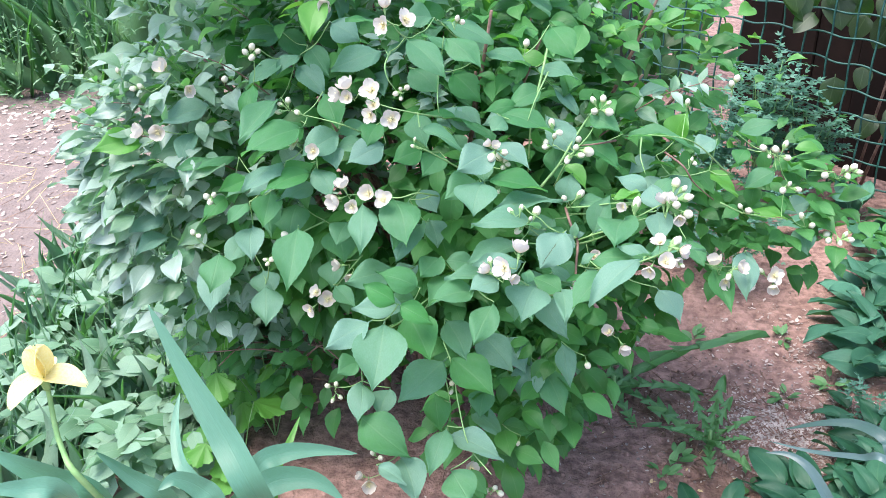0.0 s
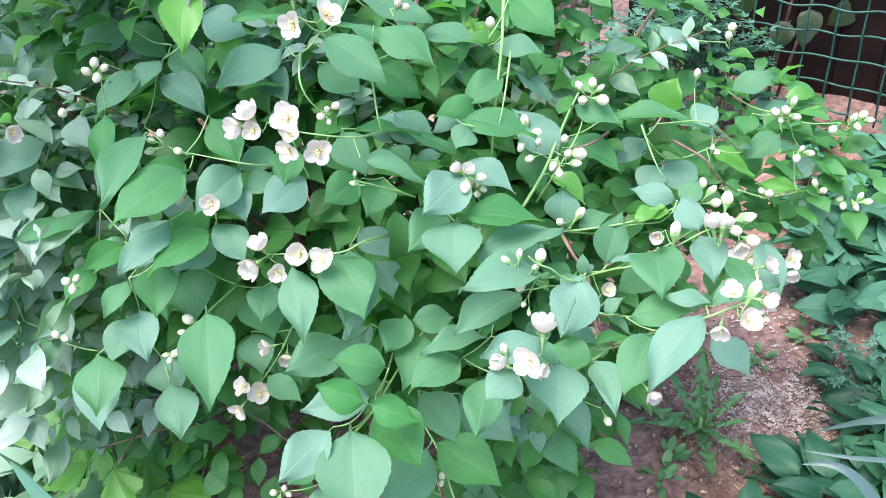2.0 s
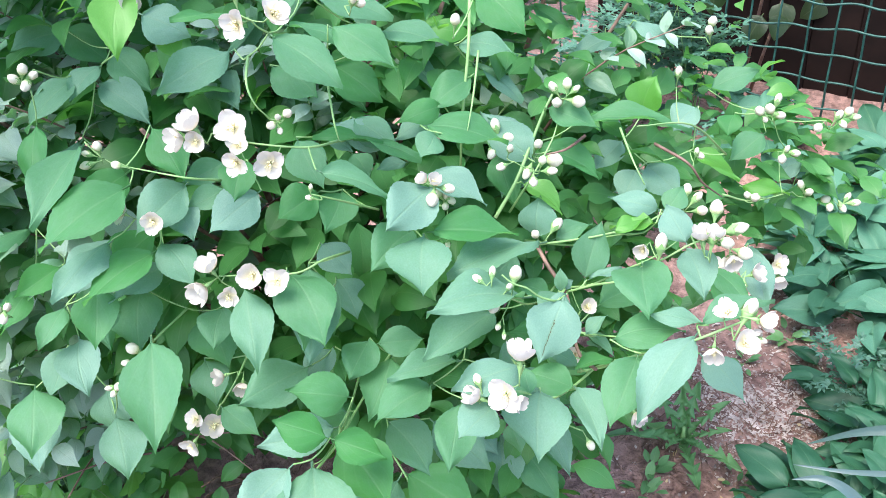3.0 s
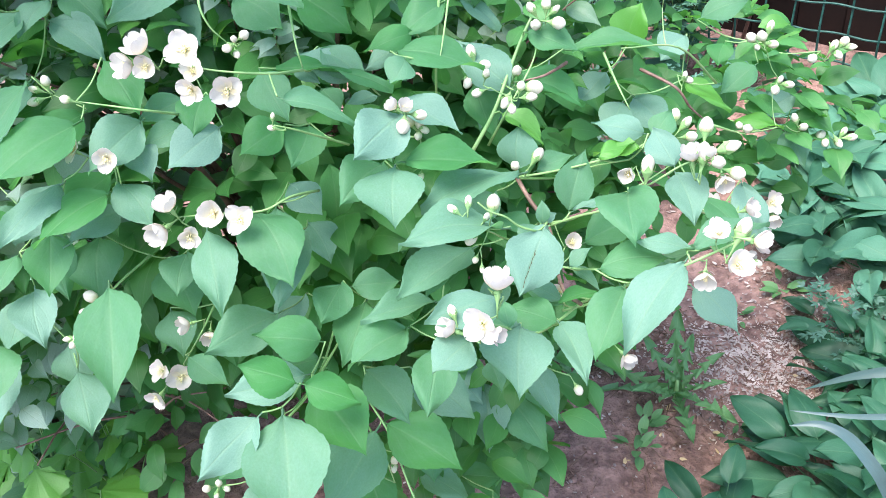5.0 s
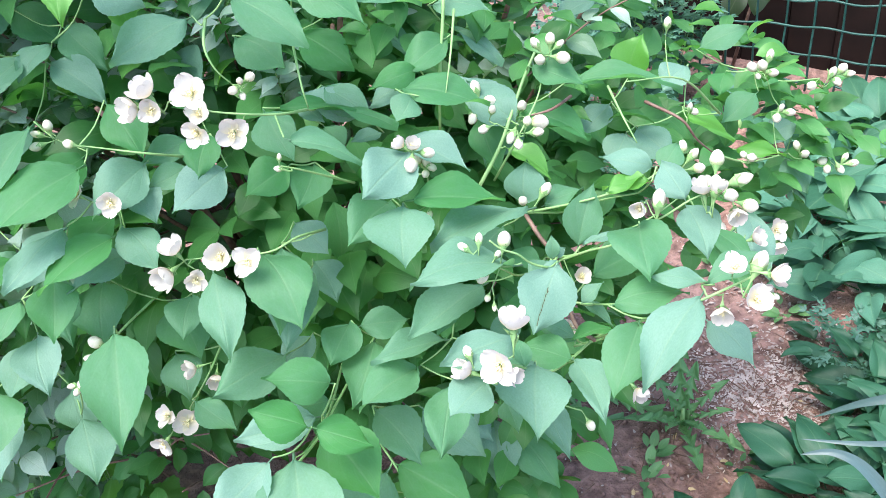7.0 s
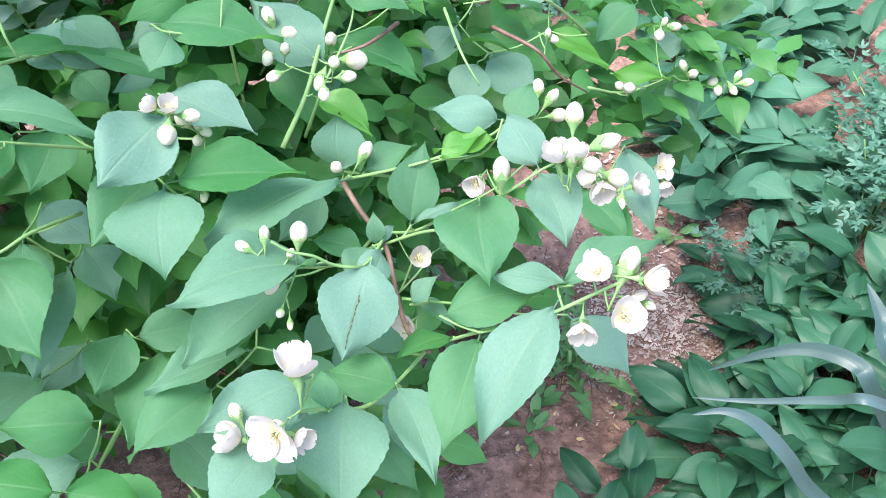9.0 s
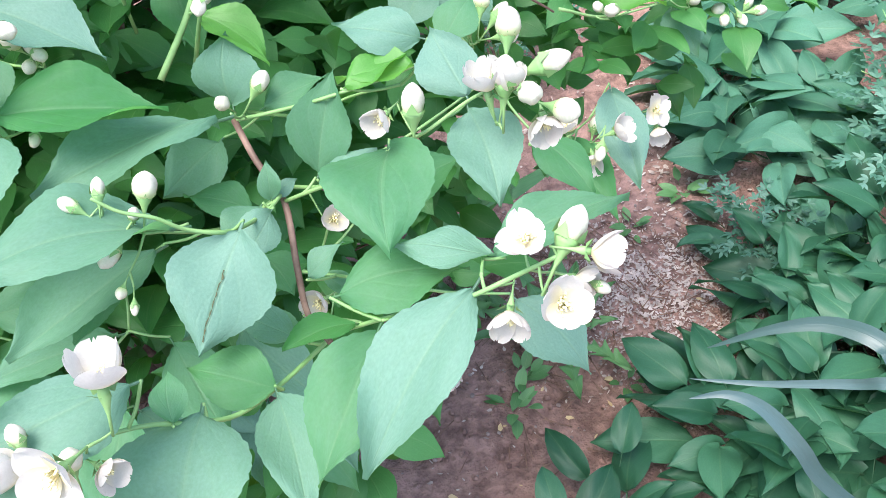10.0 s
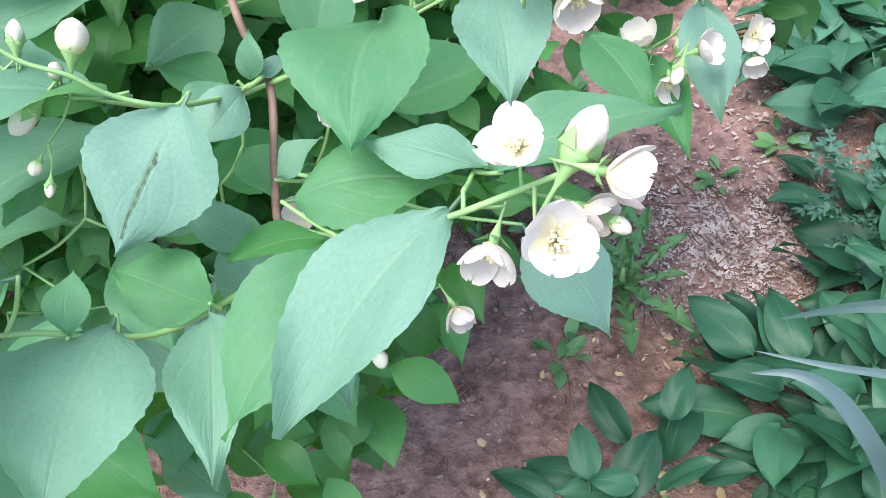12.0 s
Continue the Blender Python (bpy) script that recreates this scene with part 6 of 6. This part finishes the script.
def build_irises():
    ob = thing("yellow_iris", "yellow flag iris in bloom with broad sword leaves", "iris")
    # STRAPS BEGIN
    strap(ob, [(-0.257, 0.994, 0.669), (-0.196, 0.947, 0.586), (-0.136, 0.902, 0.514), (-0.083, 0.861, 0.438), (-0.090, 0.960, 0.240), (-0.060, 0.950, -0.010)], 0.046, (0.1, -0.8, 0.6), IRIS)
    strap(ob, [(0.009, 1.057, 0.346), (-0.056, 1.046, 0.359), (-0.108, 1.028, 0.363), (-0.147, 1.008, 0.345), (-0.200, 1.020, 0.200), (-0.210, 1.020, -0.010)], 0.034, (0.1, -0.8, 0.6), IRIS)
    strap(ob, [(0.004, 0.975, 0.324), (-0.040, 0.986, 0.351), (-0.094, 0.981, 0.354), (-0.136, 0.969, 0.332), (-0.220, 1.000, 0.200), (-0.220, 1.000, -0.010)], 0.044, (0.1, -0.8, 0.6), IRIS)
    strap(ob, [(-0.504, 0.873, 0.482), (-0.456, 0.880, 0.445), (-0.411, 0.892, 0.402), (-0.366, 0.906, 0.351), (-0.400, 1.000, 0.120), (-0.390, 1.010, -0.010)], 0.050, (0.1, -0.8, 0.6), IRIS)
    strap(ob, [(-0.472, 0.803, 0.469), (-0.424, 0.830, 0.452), (-0.376, 0.853, 0.417), (-0.420, 0.950, 0.180), (-0.400, 0.970, -0.010)], 0.040, (0.1, -0.8, 0.6), IRIS)
    strap(ob, [(-0.380, 0.948, 0.417), (-0.331, 0.949, 0.366), (-0.283, 0.956, 0.311), (-0.300, 1.030, 0.120), (-0.280, 1.030, -0.010)], 0.038, (0.1, -0.8, 0.6), IRIS)
    strap(ob, [(-0.281, 0.931, 0.361), (-0.258, 0.952, 0.367), (-0.224, 0.961, 0.340), (-0.205, 0.959, 0.300), (-0.250, 1.000, 0.130), (-0.250, 1.000, -0.010)], 0.040, (0.1, -0.8, 0.6), IRIS)
    strap(ob, [(-0.100, 1.107, 0.374), (-0.111, 1.070, 0.347), (-0.124, 1.032, 0.321), (-0.150, 1.030, 0.200)], 0.015, (0.1, -0.8, 0.6), LEAF_YOUNG, "young bright green leaf")
    strap(ob, [(-0.335, 1.151, 0.373), (-0.332, 1.108, 0.339), (-0.310, 1.057, 0.303), (-0.267, 1.024, 0.276), (-0.270, 1.080, 0.100), (-0.260, 1.080, -0.010)], 0.024, (0.1, -0.8, 0.6), IRIS)
    # STRAPS END
    top = Vector((-0.400, 0.916, 0.568))
    part("stalk", stem_mesh("stalk", [(-0.3, 1.02, -0.01), (-0.337, 0.860, 0.425), (-0.378, 0.877, 0.489), top], 0.0055, 0.004, STEM_GREEN), ob)
    bloom = part("flower", stem_mesh("flower", [top, top + Vector((-0.003, 0, 0.022))], 0.0055, 0.007, STEM_GREEN), ob, "yellow iris flower")
    fall = petal_mesh(-0.45, 0.062, 0.046, PETAL_IRIS, 10, 6, 0.0)
    stand = petal_mesh(0.9, 0.05, 0.042, PETAL_IRIS, 8, 4, 0.0)
    for k in range(3):
        part("petal", fall, bloom, m=Matrix.Translation(top + Vector((0, 0, 0.022))) @ pose(0, 0, 0, 8, 0, 120 * k - 85))
        part("petal", stand, bloom, m=Matrix.Translation(top + Vector((0, 0, 0.022))) @ pose(0, 0, 0, 55, 0, 120 * k - 25))
    other = thing("iris", "pale bluish arching iris leaves over the comfrey", "iris")
    strap(other, [(0.688, 1.188, 0.287), (0.724, 1.176, 0.295), (0.754, 1.155, 0.285), (0.784, 1.124, 0.246), (0.820, 1.105, 0.181), (0.930, 1.060, 0.050), (0.950, 1.030, -0.010)], 0.0176, (-0.25, -0.65, 0.7), IRIS_PALE)
    strap(other, [(0.725, 1.230, 0.305), (0.779, 1.206, 0.344), (0.821, 1.181, 0.365), (0.850, 1.142, 0.372), (0.866, 1.115, 0.339), (0.980, 1.070, 0.100), (0.990, 1.030, -0.010)], 0.0192, (-0.25, -0.65, 0.7), IRIS_PALE)
    strap(other, [(0.694, 1.203, 0.299), (0.754, 1.165, 0.316), (0.812, 1.122, 0.349), (0.848, 1.091, 0.367), (1.000, 1.080, 0.220), (1.030, 1.030, 0.050), (1.030, 1.020, -0.010)], 0.0120, (-0.25, -0.65, 0.7), IRIS_PALE)
    strap(other, [(0.915, 1.229, 0.395), (0.917, 1.195, 0.372), (0.920, 1.156, 0.334), (1.100, 1.150, 0.100), (1.100, 1.130, -0.010)], 0.0240, (-0.25, -0.65, 0.7), IRIS_PALE)


build_irises()


# ---- two pale pinkish stones on the bed ----
def rock(x, y, size, seed):
    bm = bmesh.new()
    bmesh.ops.create_icosphere(bm, subdivisions=3, radius=size)
    for v in bm.verts:
        v.co *= 1 + 0.5 * noise.noise(v.co * (1.2 / size) + Vector((seed, 0, 0))) + 0.12 * noise.noise(v.co * (5 / size))
        v.co.z *= 0.5
    me = bpy.data.meshes.new("stone")
    bm.to_mesh(me)
    bm.free()
    me.materials.append(STONE)
    thing("stone", "pale pinkish rough stone lying on the soil", "stone", "stones", me=me, m=Matrix.Translation((x, y, ground_height(x, y) + size * 0.25)))


rock(1.15, 1.8, 0.024, 1)
rock(1.45, 2.14, 0.03, 2)
